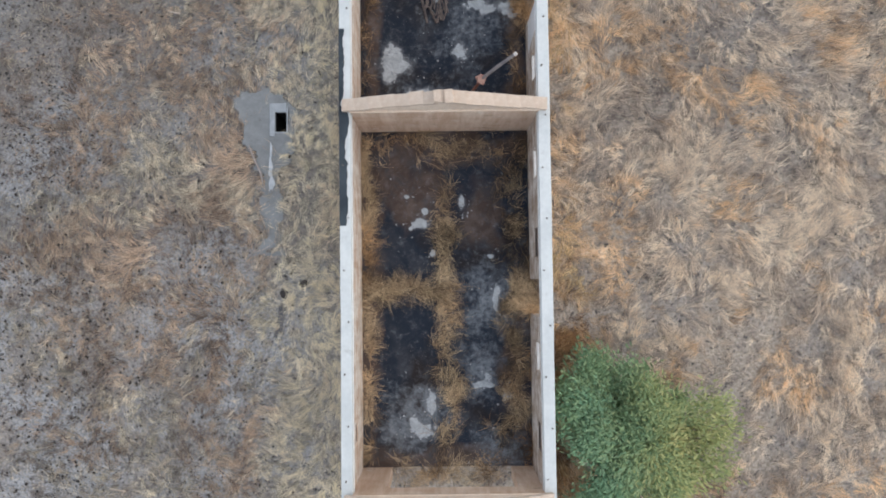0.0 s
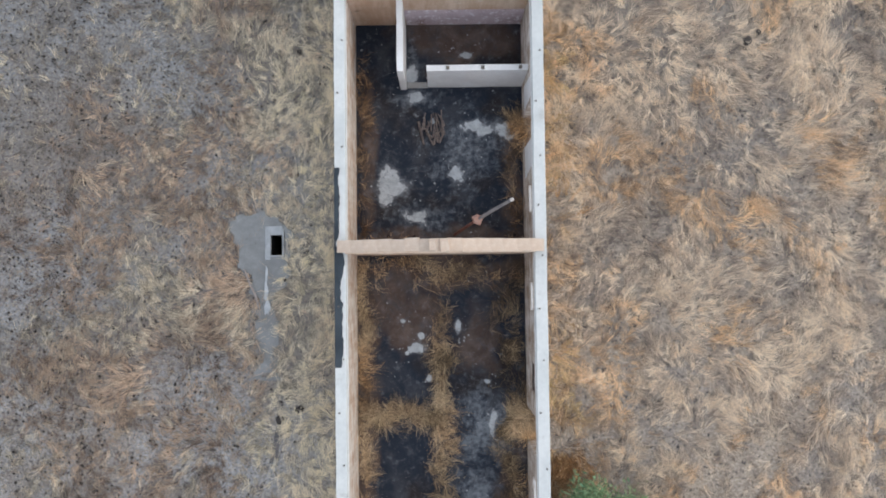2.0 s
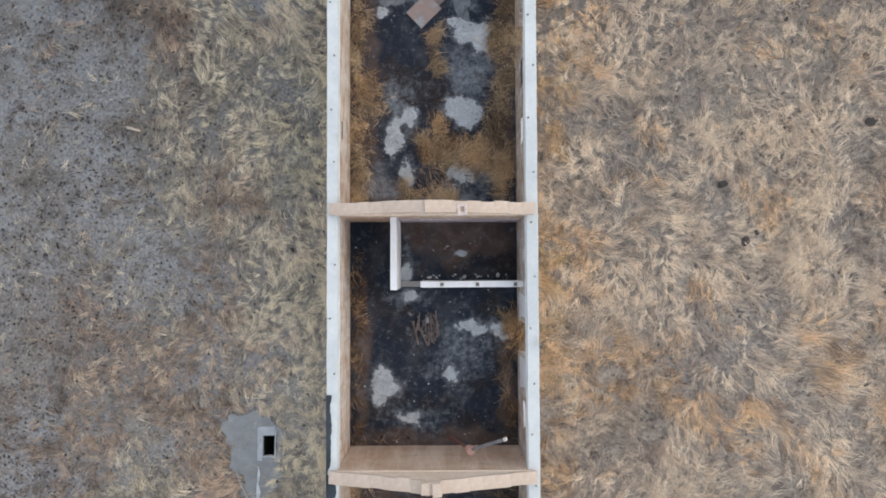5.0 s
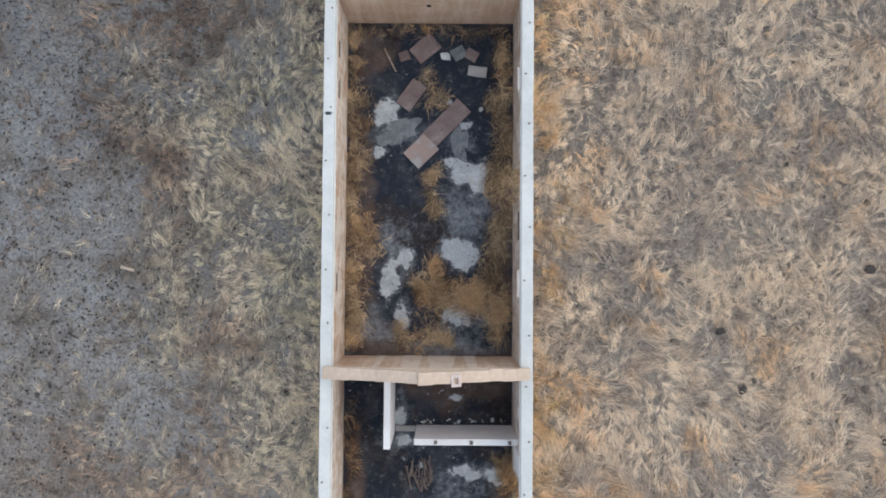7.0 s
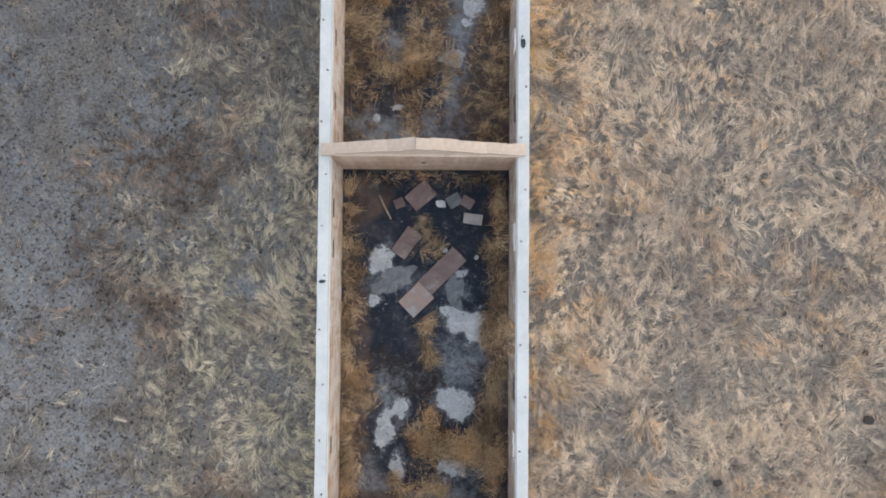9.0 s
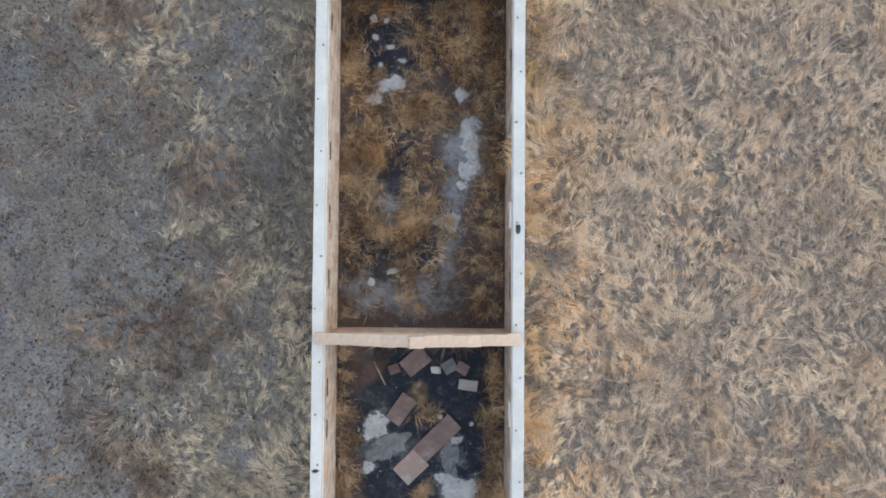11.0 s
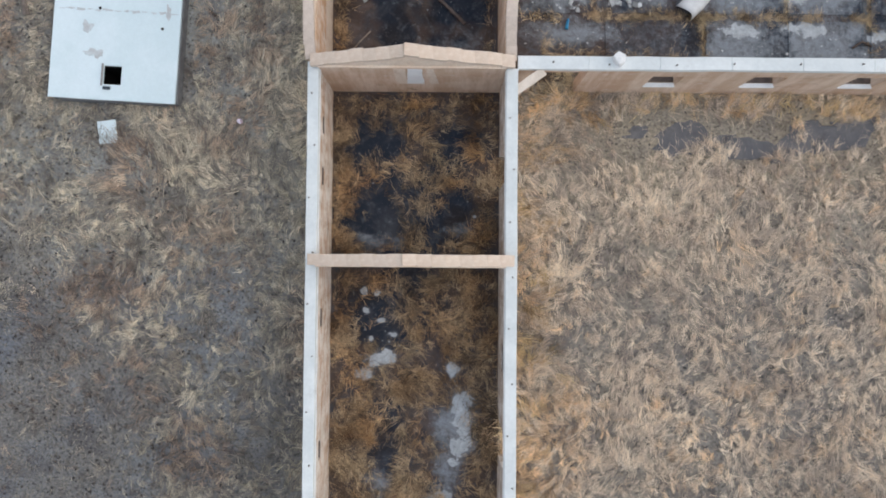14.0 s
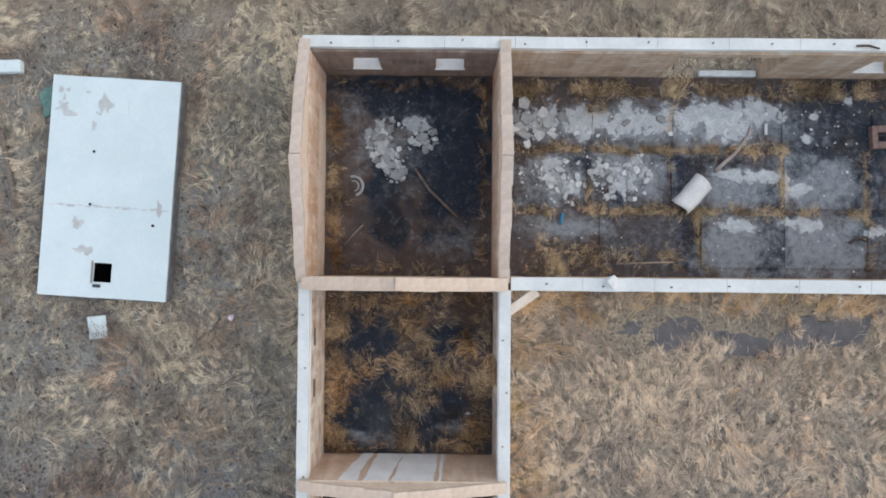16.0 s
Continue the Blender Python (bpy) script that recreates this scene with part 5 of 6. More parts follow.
def tank():
    t = thing("concrete_tank", "low tank with a pale blue-white concrete lid and square hatch", "water tank", TANK)
    a, b = 2.0, 3.44
    hx0, hx1, hy0, hy1 = -0.3, 0.27, -2.95, -2.35
    lid = bmesh.new()
    xs = sorted({-a, -1.2, -0.7, hx0, hx1, 0.8, 1.4, a})
    ys = sorted({-b, -3.2, hy0, hy1, -1.6, -0.8, 0, 0.8, 1.6, 2.5, b})
    made = {}

    def v(i, j, z):
        if (i, j, z) not in made:
            made[i, j, z] = lid.verts.new((xs[i], ys[j], z))
        return made[i, j, z]
    open_cell = lambda i, j: not (0 <= i < len(xs) - 1 and 0 <= j < len(ys) - 1) or (xs[i] == hx0 and ys[j] == hy0)
    for i in range(len(xs) - 1):
        for j in range(len(ys) - 1):
            if open_cell(i, j):
                continue
            for z in (0.3, 0.36):
                lid.faces.new([v(i, j, z), v(i + 1, j, z), v(i + 1, j + 1, z), v(i, j + 1, z)])
            for di, dj, p, q in ((-1, 0, (i, j), (i, j + 1)), (1, 0, (i + 1, j), (i + 1, j + 1)), (0, -1, (i, j), (i + 1, j)), (0, 1, (i, j + 1), (i + 1, j + 1))):
                if open_cell(i + di, j + dj):
                    lid.faces.new([v(*p, 0.3), v(*q, 0.3), v(*q, 0.36), v(*p, 0.36)])
    wobble(lid, 0.008, 1.2)
    lid = part("lid", lid, ROOF, t, "pale blue-white concrete lid, stained in places")
    for x0, x1, y0, y1 in ((-a + 0.03, -a + 0.3, -b + 0.03, b - 0.03), (a - 0.3, a + 0.05, -b + 0.03, b - 0.03), (-a + 0.304, a - 0.304, -b - 0.03, -b + 0.3), (-a + 0.304, a - 0.304, b - 0.3, b - 0.03)):
        part("tank_side", box(x0, x1, y0, y1, -0.12, 0.296), DARK_SIDE, t, "grey concrete side, coloured dark for its shade")
    part("small_cover", box(0.0, 0.42, 2.3, 2.75, 0.362, 0.385, 0.2, 0.008), ROOF, lid)
    part("hatch_lip", box(-0.36, -0.305, -3.0, -2.3, 0.362, 0.40, 0.2, 0.01), RAW, lid)
    part("hatch_hinge", box(-0.28, -0.04, -3.12, -3.02, 0.362, 0.4, 0, 0.01), TAR, lid, "dark metal hinge plate")
    for x, y in ((-0.55, 1.1), (-0.55, -0.55), (1.45, -1.1)):
        part("vent_hole", rod([(x, y, 0.35), (x, y, 0.375)], 0.045, 0.045, 10), VOID, lid)
    for k in range(13):
        bm = flake(0.1 + 0.12 * abs(noise.noise(Vector((k * 1.7, 2, 0)))), 0.012 + 0.016 * (k % 3), 130 + k, 0.004, 20, 0.7)
        bmesh.ops.translate(bm, vec=(-1.75 + 0.29 * k, -0.62 + 0.02 * (k % 2), 0.366), verts=bm.verts)
        part("seam_stain", bm, WORN, lid, "dirty seam across the lid")
    for k, (x, y, rx, ry) in enumerate([(-1.62, 2.45, 0.2, 0.14), (-1.72, 2.95, 0.07, 0.1), (-1.5, 3.0, 0.1, 0.05), (-1.4, 2.25, 0.16, 0.1), (-1.6, 2.75, 0.05, 0.1), (-0.85, 2.95, 0.07, 0.05), (-0.5, 2.3, 0.08, 0.05), (-0.6, 1.9, 0.07, 0.12), (1.6, -0.6, 0.08, 0.22), (-0.3, 2.6, 0.2, 0.3), (-0.9, -1.2, 0.16, 0.2), (-0.6, -2.0, 0.3, 0.14)]):
        bm = flake(rx, ry, 30 + k, 0.005, 24, 0.7)
        bmesh.ops.translate(bm, vec=(x, y, 0.367), verts=bm.verts)
        part("bare_spot", bm, WORN, lid, "spot where the limewash has worn off")


tank()
ob = link_mesh("cloth_scrap", flake(0.28, 0.5, 21, 0.05, 30, 0.5), TEAL)
ob.matrix_world = pose(-11.35, 45.1, 0.04, 3, 5, -20)
tagged(ob, "faded teal cloth scrap beside the tank", "cloth")
ob = link_mesh("concrete_tile", box(-0.3, 0.3, -0.36, 0.36, 0, 0.06, 0.2, 0.015), ROOF)
ob.matrix_world = pose(-9.72, 37.85, 0.03, 4, -3, 6)
tagged(ob, "loose square tile of pale concrete on the ground", "tile")
ob = new("plastic_scrap", chunk_mesh("plastic_scrap", 9, PINK, 0.8))
ob.matrix_world = pose(-5.5, 38.2, 0.12, 10, 15, 0) @ Matrix.Diagonal((0.24, 0.2, 0.34, 1))
tagged(ob, "crumpled scrap of pale pink plastic in the grass", "plastic scrap")
blockp = thing("concrete_trough", "pale concrete block end lying in the grass", "concrete block", pose(-12.75, 46.05, 0, 0, 0, 2))
part("slab_piece", box(-0.9, 0.5, -0.2, 0.2, 0, 0.26, 0.3, 0.03), ROOF, blockp)
part("end_piece", box(-1.3, -0.95, -0.1, 2.2, 0, 0.35, 0.3, 0.03), ROOF, blockp)
stick("old_pole", [(-12.9, 44.1, 0.08), (-12.72, 43.2, 0.1), (-12.5, 42.2, 0.1), (-12.4, 41.6, 0.06)], 0.08, 0.1, OLDWOOD, "dark weathered pole lying in the grass", "pole")
stick("pale_lath", [(-8.6, 8.4, 0.17), (-8.3, 8.35, 0.17)], 0.03, 0.03, TIMBER, "short pale piece of wood in the grass", "lath")
stick("pale_lath", [(-10.4, -6.55, 0.17), (-9.9, -6.65, 0.17)], 0.03, 0.02, TIMBER, "short pale piece of wood in the grass", "lath")
stick("pale_lath", [(-9.6, 14.9, 0.17), (-9.2, 14.8, 0.17)], 0.05, 0.04, TIMBER, "short pale piece of wood in the grass", "lath")
ob = link_mesh("fence_post", rod([(7.2, 47.6, 0.1), (7.3, 46.9, 0.12)], 0.05, 0.05), DARKWOOD)
tagged(ob, "dark stake lying behind the end wall", "stake")


for k, (x, y, rx, ry) in enumerate(((8.6, 37.85, 1.9, 0.55), (11.6, 37.8, 2.0, 0.7), (14.6, 38.0, 2.0, 0.6))):
    ob = link_mesh("bare_soil", flake(rx, ry, 60 + k, 0.04, 60, 0.5), DAMP)
    ob.matrix_world = pose(x, y, -0.055)
    tagged(ob, "dark bare damp soil along the wing wall", "soil", kind="structure")
ob = link_mesh("soil_hollow", flake(0.14, 0.8, 77, 0.05, 40, 0.5), DAMP)
ob.matrix_world = pose(-5.12, -1.25, -0.03, 0, 0, -11)
tagged(ob, "narrow dark hollow in the grass", "hollow", kind="structure")


# ---- the shrub by the east wall ----
def shrub(x, y):
    s = thing("shrub", "bushy grey-green shrub beside the wall, yellower towards the east", "shrub", pose(x, y, -0.02))
    rng = np.random.default_rng(5)
    trunk = part("trunk", rod([(0, 0, -0.05), (0.05, 0.02, 0.35), (0.02, 0.1, 0.7)], 0.09, 0.06), BARK, s)
    tips = []
    for k in range(44):
        a, r = rng.uniform(0, 6.28), 2.65 * math.sqrt(rng.uniform(0.02, 1))
        r *= 0.78 + 0.3 * math.sin(a * 3 + 1) * 0.6
        h = 0.6 + 1.5 * math.sqrt(max(0, 1 - (r / 2.8) ** 2)) * rng.uniform(0.6, 1.1)
        p = Vector((math.cos(a) * r * 1.05, math.sin(a) * r, h))
        part("limb", rod([(0.02, 0.05, 0.45), p * 0.45 + Vector((0, 0, 0.3)), p], 0.035, 0.008, 5), BARK, trunk)
        tips.append(p)
    n = 62000
    pick = rng.integers(0, len(tips), n)
    ctr = np.array([tuple(p) for p in tips])[pick]
    along = 1.08 - 0.75 * rng.random(n) ** 1.8
    pos = ctr * along[:, None] + np.array([0, 0, 0.4]) * (1 - along)[:, None] + rng.normal(0, 1, (n, 3)) * np.array([0.25, 0.25, 0.15])
    pos[:, 2] = np.maximum(pos[:, 2], 0.2)
    out = np.arctan2(pos[:, 1], pos[:, 0])
    keep = rng.random(n) < np.clip(1.35 - 0.36 * np.maximum(pos[:, 0], 0), 0.25, 1)
    pos, out, pick = pos[keep], out[keep], pick[keep]
    n = len(pos)
    ang, tilt, size = out + rng.normal(0, 0.8, n), rng.normal(0.3, 0.42, n), rng.uniform(0.08, 0.22, n)
    d = np.stack([np.cos(ang) * np.cos(tilt), np.sin(ang) * np.cos(tilt), np.sin(tilt)], 1) * size[:, None]
    q = np.stack([-np.sin(ang), np.cos(ang), rng.normal(0, 0.4, n)], 1) * (size * 0.12)[:, None]
    co = np.stack([pos, pos + d * 0.5 + q, pos + d, pos + d * 0.5 - q], 1).reshape(-1, 3)
    me = bpy.data.meshes.new("crown")
    me.from_pydata(co.tolist(), [], (np.arange(n * 4).reshape(-1, 4)).tolist())
    limb_tone, limb_hue = rng.normal(0, 0.13, len(tips)), rng.normal(0, 0.14, len(tips))
    # Leaves get paler and yellower towards the east side.
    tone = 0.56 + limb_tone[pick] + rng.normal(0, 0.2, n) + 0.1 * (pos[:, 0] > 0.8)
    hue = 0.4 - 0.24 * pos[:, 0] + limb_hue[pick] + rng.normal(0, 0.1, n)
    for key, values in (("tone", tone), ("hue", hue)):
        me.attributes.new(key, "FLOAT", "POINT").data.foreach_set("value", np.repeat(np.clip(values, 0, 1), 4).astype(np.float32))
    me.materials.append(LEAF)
    ob = new("crown", me)
    ob.parent = s
    tagged(ob, "many small narrow leaves, green to yellow")


shrub(5.72, -4.95)


# ---- clods and burrow mounds ----
def clods(name, x, y, size, material, label, lift=None):
    """Small dark lumps strewn over bare ground."""
    n = len(x)
    z = ground_z(x, y) if lift is None else np.full(n, lift)
    base = np.array([(1, 0, 0), (0, 1, 0), (-1, 0, 0), (0, -1, 0), (0, 0, 0.8), (0, 0, -0.3)])
    co = base[None] * (size[:, None, None] * RNG.uniform(0.6, 1.3, (n, 6, 1))) + np.stack([x, y, z + (0.07 if lift is None else 0.01)], 1)[:, None]
    tri = np.array([(0, 1, 4), (1, 2, 4), (2, 3, 4), (3, 0, 4), (1, 0, 5), (2, 1, 5), (3, 2, 5), (0, 3, 5)])
    me = bpy.data.meshes.new(name)
    me.from_pydata(co.reshape(-1, 3).tolist(), [], (tri[None] + (np.arange(n) * 6)[:, None, None]).reshape(-1, 3).tolist())
    me.materials.append(material)
    tagged(new(name, me), label, "clods", kind="stuff")


cx, cy = RNG.uniform(-17, -3.4, 26000), RNG.uniform(-11, 50, 26000)
keep = RNG.random(26000) < np.clip(0.1 + 0.85 * (cx < -7) * (field(cx, cy, 3.5, 4) > 0.45) * field(cx, cy, 1.2, 5), 0, 1)
keep |= (cy < 0.5) & (cx < -5.5) & (RNG.random(26000) < 0.4 * (field(cx, cy, 1.4, 65) > 0.5))
keep &= ~((cy < 12) & (RNG.random(26000) < np.where(cx > -11, 0.55, 0.3))) & ~on_apron(cx, cy, -0.05)
keep &= ~((cy > 26) & (RNG.random(26000) < 0.65))
keep &= ~((cx > -12) & (cx < -6.6) & (cy > 38.2) & (cy < 46.2))
clods("dark_clods", cx[keep], cy[keep], RNG.uniform(0.02, 0.06, keep.sum()), CLOD, "small dark clods strewn over grey earth")
for k, (x, y, s) in enumerate(((14.0, 15.0, 0.2), (11.38, 18.3, 0.09), (13.9, 17.1, 0.12), (-4.35, 11.0, 0.13), (9.24, 13.03, 0.17), (9.95, 11.2, 0.2), (10.3, 11.5, 0.11), (13.6, 6.7, 0.1), (-4.4, -0.3, 0.16), (-5.0, -0.6, 0.18), (14.4, 9.6, 0.15))):
    ob = new("burrow_mound", chunk_mesh("burrow_mound", 90 + k, CLOD, 0.3))
    ob.matrix_world = pose(x, y, 0.09, 0, 0, 50 * k) @ Matrix.Diagonal((s * 2.3, s * 1.8, s * 1.3, 1))
    tagged(ob, "dark earth at a small burrow in the grass", "burrow", "burrows")


# ---- plaster chips on the floors ----
def chips(y0, y1, x0, x1, spots, count, z=0.012):
    cx, cy = RNG.uniform(x0, x1, count), RNG.uniform(y0, y1, count)
    near = spread(cx, cy, [(a, b, c + 0.35, d + 0.35) for a, b, c, d in spots], 0.5)
    ok = RNG.random(count) < 0.12 + 0.8 * near
    clods("plaster_chips", cx[ok], cy[ok], RNG.uniform(0.008, 0.034, ok.sum()) * RNG.uniform(0.6, 1.4, ok.sum()), CHUNK, "small white plaster chips scattered over the floor", z)


for y0, y1, char, lime, dust, dark, earth in ROOMS:
    chips(y0 + 0.1, y1 - 0.1, -2.4, 2.4, lime, int((y1 - y0) * 52))
chips(SY1 + 0.2, NY0 - 0.3, 3.0, 15.5, WING_LIME + WING_DUST, 420, 0.05)


# ---- dry grass ----
def built(x, y):
    return ((x > -2.95) & (x < 3.04) & (y > -6.45) & (y < 46.3)) | ((x > 2.5) & (x < 23.4) & (y > 39.2) & (y < 46.3)) | ((x > -11.55) & (x < -7.1) & (y > 38.75) & (y < 45.8)) \
        | ((x > -5.5) & (x < -4.85) & (y > 4.3) & (y < 5.5))


def west_bare(x, y):
    path = on_apron(x, y, -0.03)
    hollow = np.hypot((x + 5.12 + 0.2 * (y + 1.2)) / 0.16, (y + 1.2) / 0.8) < 1
    return built(x, y) | (path & (RNG.random(len(x)) < np.where(y > 2.6, 0.84, 0.7))) | hollow


def east_bare(x, y):
    damp = (x > 6.4) & (x < 17.5) & (np.abs(y - 37.85 - 0.25 * np.sin(x * 1.7)) < 0.72) & (field(x, y, 0.9, 12) > 0.27)
    thin = RNG.random(len(x)) < np.clip((x - 15.6 - 1.6 * field(x, y, 1.4, 44)) / 1.6, 0, 0.97)
    return built(x, y) | (damp & (RNG.random(len(x)) < 0.86)) | thin


RED_PATCHES = [(-7.1, 2.3, 0.7, 1.1), (-4.9, 40.8, 0.6, 1.3), (-7.9, 6.4, 1.3, 1.4), (-9.5, 7.6, 0.9, 1.2), (-7.6, 22.5, 1.3, 1.1), (-9.0, 22.9, 1.0, 0.8), (-8.2, 17.8, 0.6, 1.0), (-5.7, 38.2, 0.7, 1.5), (-9.8, 32.9, 1.1, 0.8)]
GOLD_PATCHES = [(-5.0, 7.9, 0.5, 0.8), (-3.4, 24.5, 0.5, 1.6), (-3.5, 31.0, 0.5, 2.0)]


def west_cover(x, y):
    """Thick along the wall and in a belt beside it, thinning to bare grey earth further west, with bare gaps throughout."""
    reach = np.clip(((x + 10.4 + 0.22 * np.clip(13 - y, 0, 11) + 0.28 * np.clip(y - 27, 0, 16)) + 4.4 * (field(x, y, 2.6, 9) - 0.5)) / 2.6, 0, 1)
    gaps = np.clip((field(x, y, 1.5, 11) * 0.6 + field(x, y, 0.6, 13) * 0.4 - 0.25) / 0.22, 0, 1)
    north = 0.68 * np.clip((y - 32) / 4, 0, 1)
    south = np.clip((1.2 - y + 3.0 * (field(x, y, 1.6, 64) - 0.5)) / 1.6, 0, 1) * np.clip((-5.4 - x) / 1.5, 0, 1)
    reach = reach * (1 - 0.42 * south)
    return np.clip(0.1 + 0.5 * spread(x, y, RED_PATCHES + GOLD_PATCHES, 0.6) + 0.14 * np.clip((14 - y) / 3, 0, 1) + 0.95 * np.maximum(reach, north) * (0.22 + 0.78 * np.maximum(gaps, np.clip((x + 4.3) / 0.8, 0, 1))), 0.03, 1)


def west_hue(x, y):
    """Red-brown patches in the belt, greenish pale growth nearer the wall."""
    red = np.clip((field(x, y, 2.3, 50) * 0.65 + field(x, y, 0.9, 51) * 0.35 - 0.43) / 0.16, 0, 1) * np.clip((-4.6 - x) / 1.2, 0, 1)
    green = (0.13 + 0.12 * np.clip((y - 11) / 3, 0, 1) * np.clip((23 - y) / 3, 0, 1)) * np.clip((x + 7.8) / 1.5, 0, 1) * np.clip((field(x, y, 1.9, 52) - 0.2) / 0.3, 0, 1)
    red = np.maximum(0.75 * red, spread(x, y, RED_PATCHES, 0.6))
    return 0.48 + green - 0.5 * red - 0.25 * spread(x, y, GOLD_PATCHES, 0.6) - 0.03 * np.clip((y - 31) / 5, 0, 1)


def east_hue(x, y):
    """Mostly grey straw, golden in patches and along the wall."""
    gold = np.clip((field(x, y, 1.8, 53) * 0.6 + field(x, y, 0.7, 54) * 0.4 - 0.52) / 0.14, 0, 1)
    foot = 0.5 * np.clip((4.5 - x) / 1.0, 0, 1) * np.clip((field(x, y, 0.9, 55) - 0.2) / 0.3, 0, 1)
    return 0.58 - 0.5 * np.maximum(0.75 * gold * (1 - 0.55 * shortness(x, y)), foot)


def east_cover(x, y):
    s = shortness(x, y)
    clump = np.clip((field(x, y, 1.15, 10) * 0.55 + field(x, y, 0.5, 16) * 0.45 - 0.3) / 0.3, 0, 1)
    return np.clip(0.14 + 0.9 * clump * (1 - 0.55 * s) + 0.34 * s, 0.05, 1)


def shortness(x, y):
    """Nought where the shocks are long, one where the sward is short and even, further north and away from the walls."""
    east = np.clip((y - 11) / 14, 0, 1) * np.clip((x - 4.2) / 2, 0, 1)
    west = np.clip((y - 20) / 8, 0, 1) * np.clip((38 - y) / 4, 0, 1)
    return np.where(x > 0, east, 0.55 * west)


def hollows(x, y):
    """Small gaps between the tufts of the short sward."""
    return (field(x, y, 0.3, 41) * 0.6 + field(x, y, 0.17, 42) * 0.4 < 0.4) & (RNG.random(len(x)) < 0.4 + 0.2 * shortness(x, y))


def undergrowth(name, area, per_m2, material, label, length, tone, skip, cover=None, hue=None):
    """The low tangle close to the ground."""
    x0, x1, y0, y1 = area
    n = int((x1 - x0) * (y1 - y0) * per_m2)
    x, y = RNG.uniform(x0, x1, n), RNG.uniform(y0, y1, n)
    ok = ~skip(x, y) & ~hollows(x, y)
    if cover is not None:
        ok &= RNG.random(n) < np.clip(0.25 + cover(x, y), 0, 1)
    x, y = x[ok], y[ok]
    n = len(x)
    ang = flow_at(x, y) + RNG.normal(0, 0.9, n)
    t = tone + lighten(x, y) + 0.08 * shortness(x, y) * (x > 0) + 0.5 * (field(x, y, 0.8, 17) - 0.5) + RNG.normal(0, 0.24, n)
    h = None if hue is None else hue(x, y) + RNG.normal(0, 0.1, n)
    blades(name, x, y, ground_z(x, y) - 0.01, ang, RNG.normal(0, 0.35, n), RNG.uniform(*length, n), np.clip(RNG.normal(1.0, 0.25, n), 0.3, 1.5), RNG.uniform(0.008, 0.018, n), t, material, label, short=True, hue=h)


def flow_at(x, y):
    """The way the wind has laid the grass: broad swirls."""
    return 10.0 * field(x, y, 2.5, 3) + 2.6 * field(x, y, 0.9, 6)


def lighten(x, y):
    """Paler growth in the strip west of the building; tones also raised to offset the wall's shade."""
    return (-0.1 * spread(x, y, RED_PATCHES, 0.6) + 0.22 * np.clip((x + 7.5) / 3, 0, 1) * np.clip((27 - y) / 8, 0.15, 1) - 0.1 * np.clip((y - 19) / 4, 0, 1) * np.clip((36 - y) / 3, 0, 1) + 0.08 * np.clip((13 - y) / 5, 0, 1) * np.clip((x + 11.5) / 1.5, 0, 1) + 0.1 * np.clip((y - 34) / 5, 0, 1) + 0.1 * np.clip((x + 4.6) / 1.2, 0, 1)) * (x < -2)


def wisps(name, area, per_m2, material, label, length, tone, skip, cover, rep=13, size=1.0, hue=None):
    """Long bent locks of grass, each combed one way and paler or darker than the next."""
    x0, x1, y0, y1 = area
    n = int((x1 - x0) * (y1 - y0) * per_m2)
    tx, ty = RNG.uniform(x0, x1, n), RNG.uniform(y0, y1, n)
    c = cover(tx, ty)
    ok = (RNG.random(n) < c) & ~skip(tx, ty) & ~hollows(tx, ty)
    tx, ty, c = tx[ok], ty[ok], c[ok]
    n = len(tx)
    s = shortness(tx, ty)
    flow = flow_at(tx, ty) + RNG.normal(0, 0.38 + 0.2 * s, n)
    flow = np.where(RNG.random(n) < 0.75 * s, np.where(field(tx, ty, 1.1, 61) > 0.4, 1, -1) * math.pi / 2 + 1.6 * (field(tx, ty, 1.4, 60) - 0.5) + RNG.normal(0, 0.35, n), flow)
    grow = (0.55 + 0.8 * field(tx, ty, 1.3, 8)) * RNG.uniform(0.7, 1.35, n) * (1 - 0.12 * s)
    curl = RNG.normal(0, 0.36, n)
    shade = tone + lighten(tx, ty) + 0.06 * s + (0.3 - 0.16 * s) * (c - 0.6) + (0.36 - 0.12 * s) * (field(tx, ty, 0.8, 18) - 0.5) + 0.24 * (field(tx, ty, 3.0, 19) - 0.5) + 0.28 * (field(tx, ty, 0.35, 20) - 0.5) + RNG.normal(0, 1, n) * (0.2 - 0.06 * s)
    r = lambda v: np.repeat(v, rep)
    m = n * rep
    x, y = r(tx) + RNG.normal(0, 0.045 * size, m), r(ty) + RNG.normal(0, 0.045 * size, m)
    h = np.full(m, 0.5) if hue is None else r(hue(tx, ty) + RNG.normal(0, 0.14, n))
    ok = ~skip(x, y)
    blades(name, x[ok], y[ok], (ground_z(x, y) + 0.07 * field(x, y, 0.8, 18))[ok], (r(flow) + RNG.normal(0, 0.2, m))[ok], (r(curl) + RNG.normal(0, 0.12, m))[ok], (r(grow) * RNG.uniform(*length, m))[ok],
           np.clip(RNG.normal(0.8, 0.24, m), 0.15, 1.35)[ok], RNG.uniform(0.006, 0.0135, m)[ok], (r(shade) + RNG.normal(0, 0.17, m))[ok], material, label, short=True, hue=h[ok])


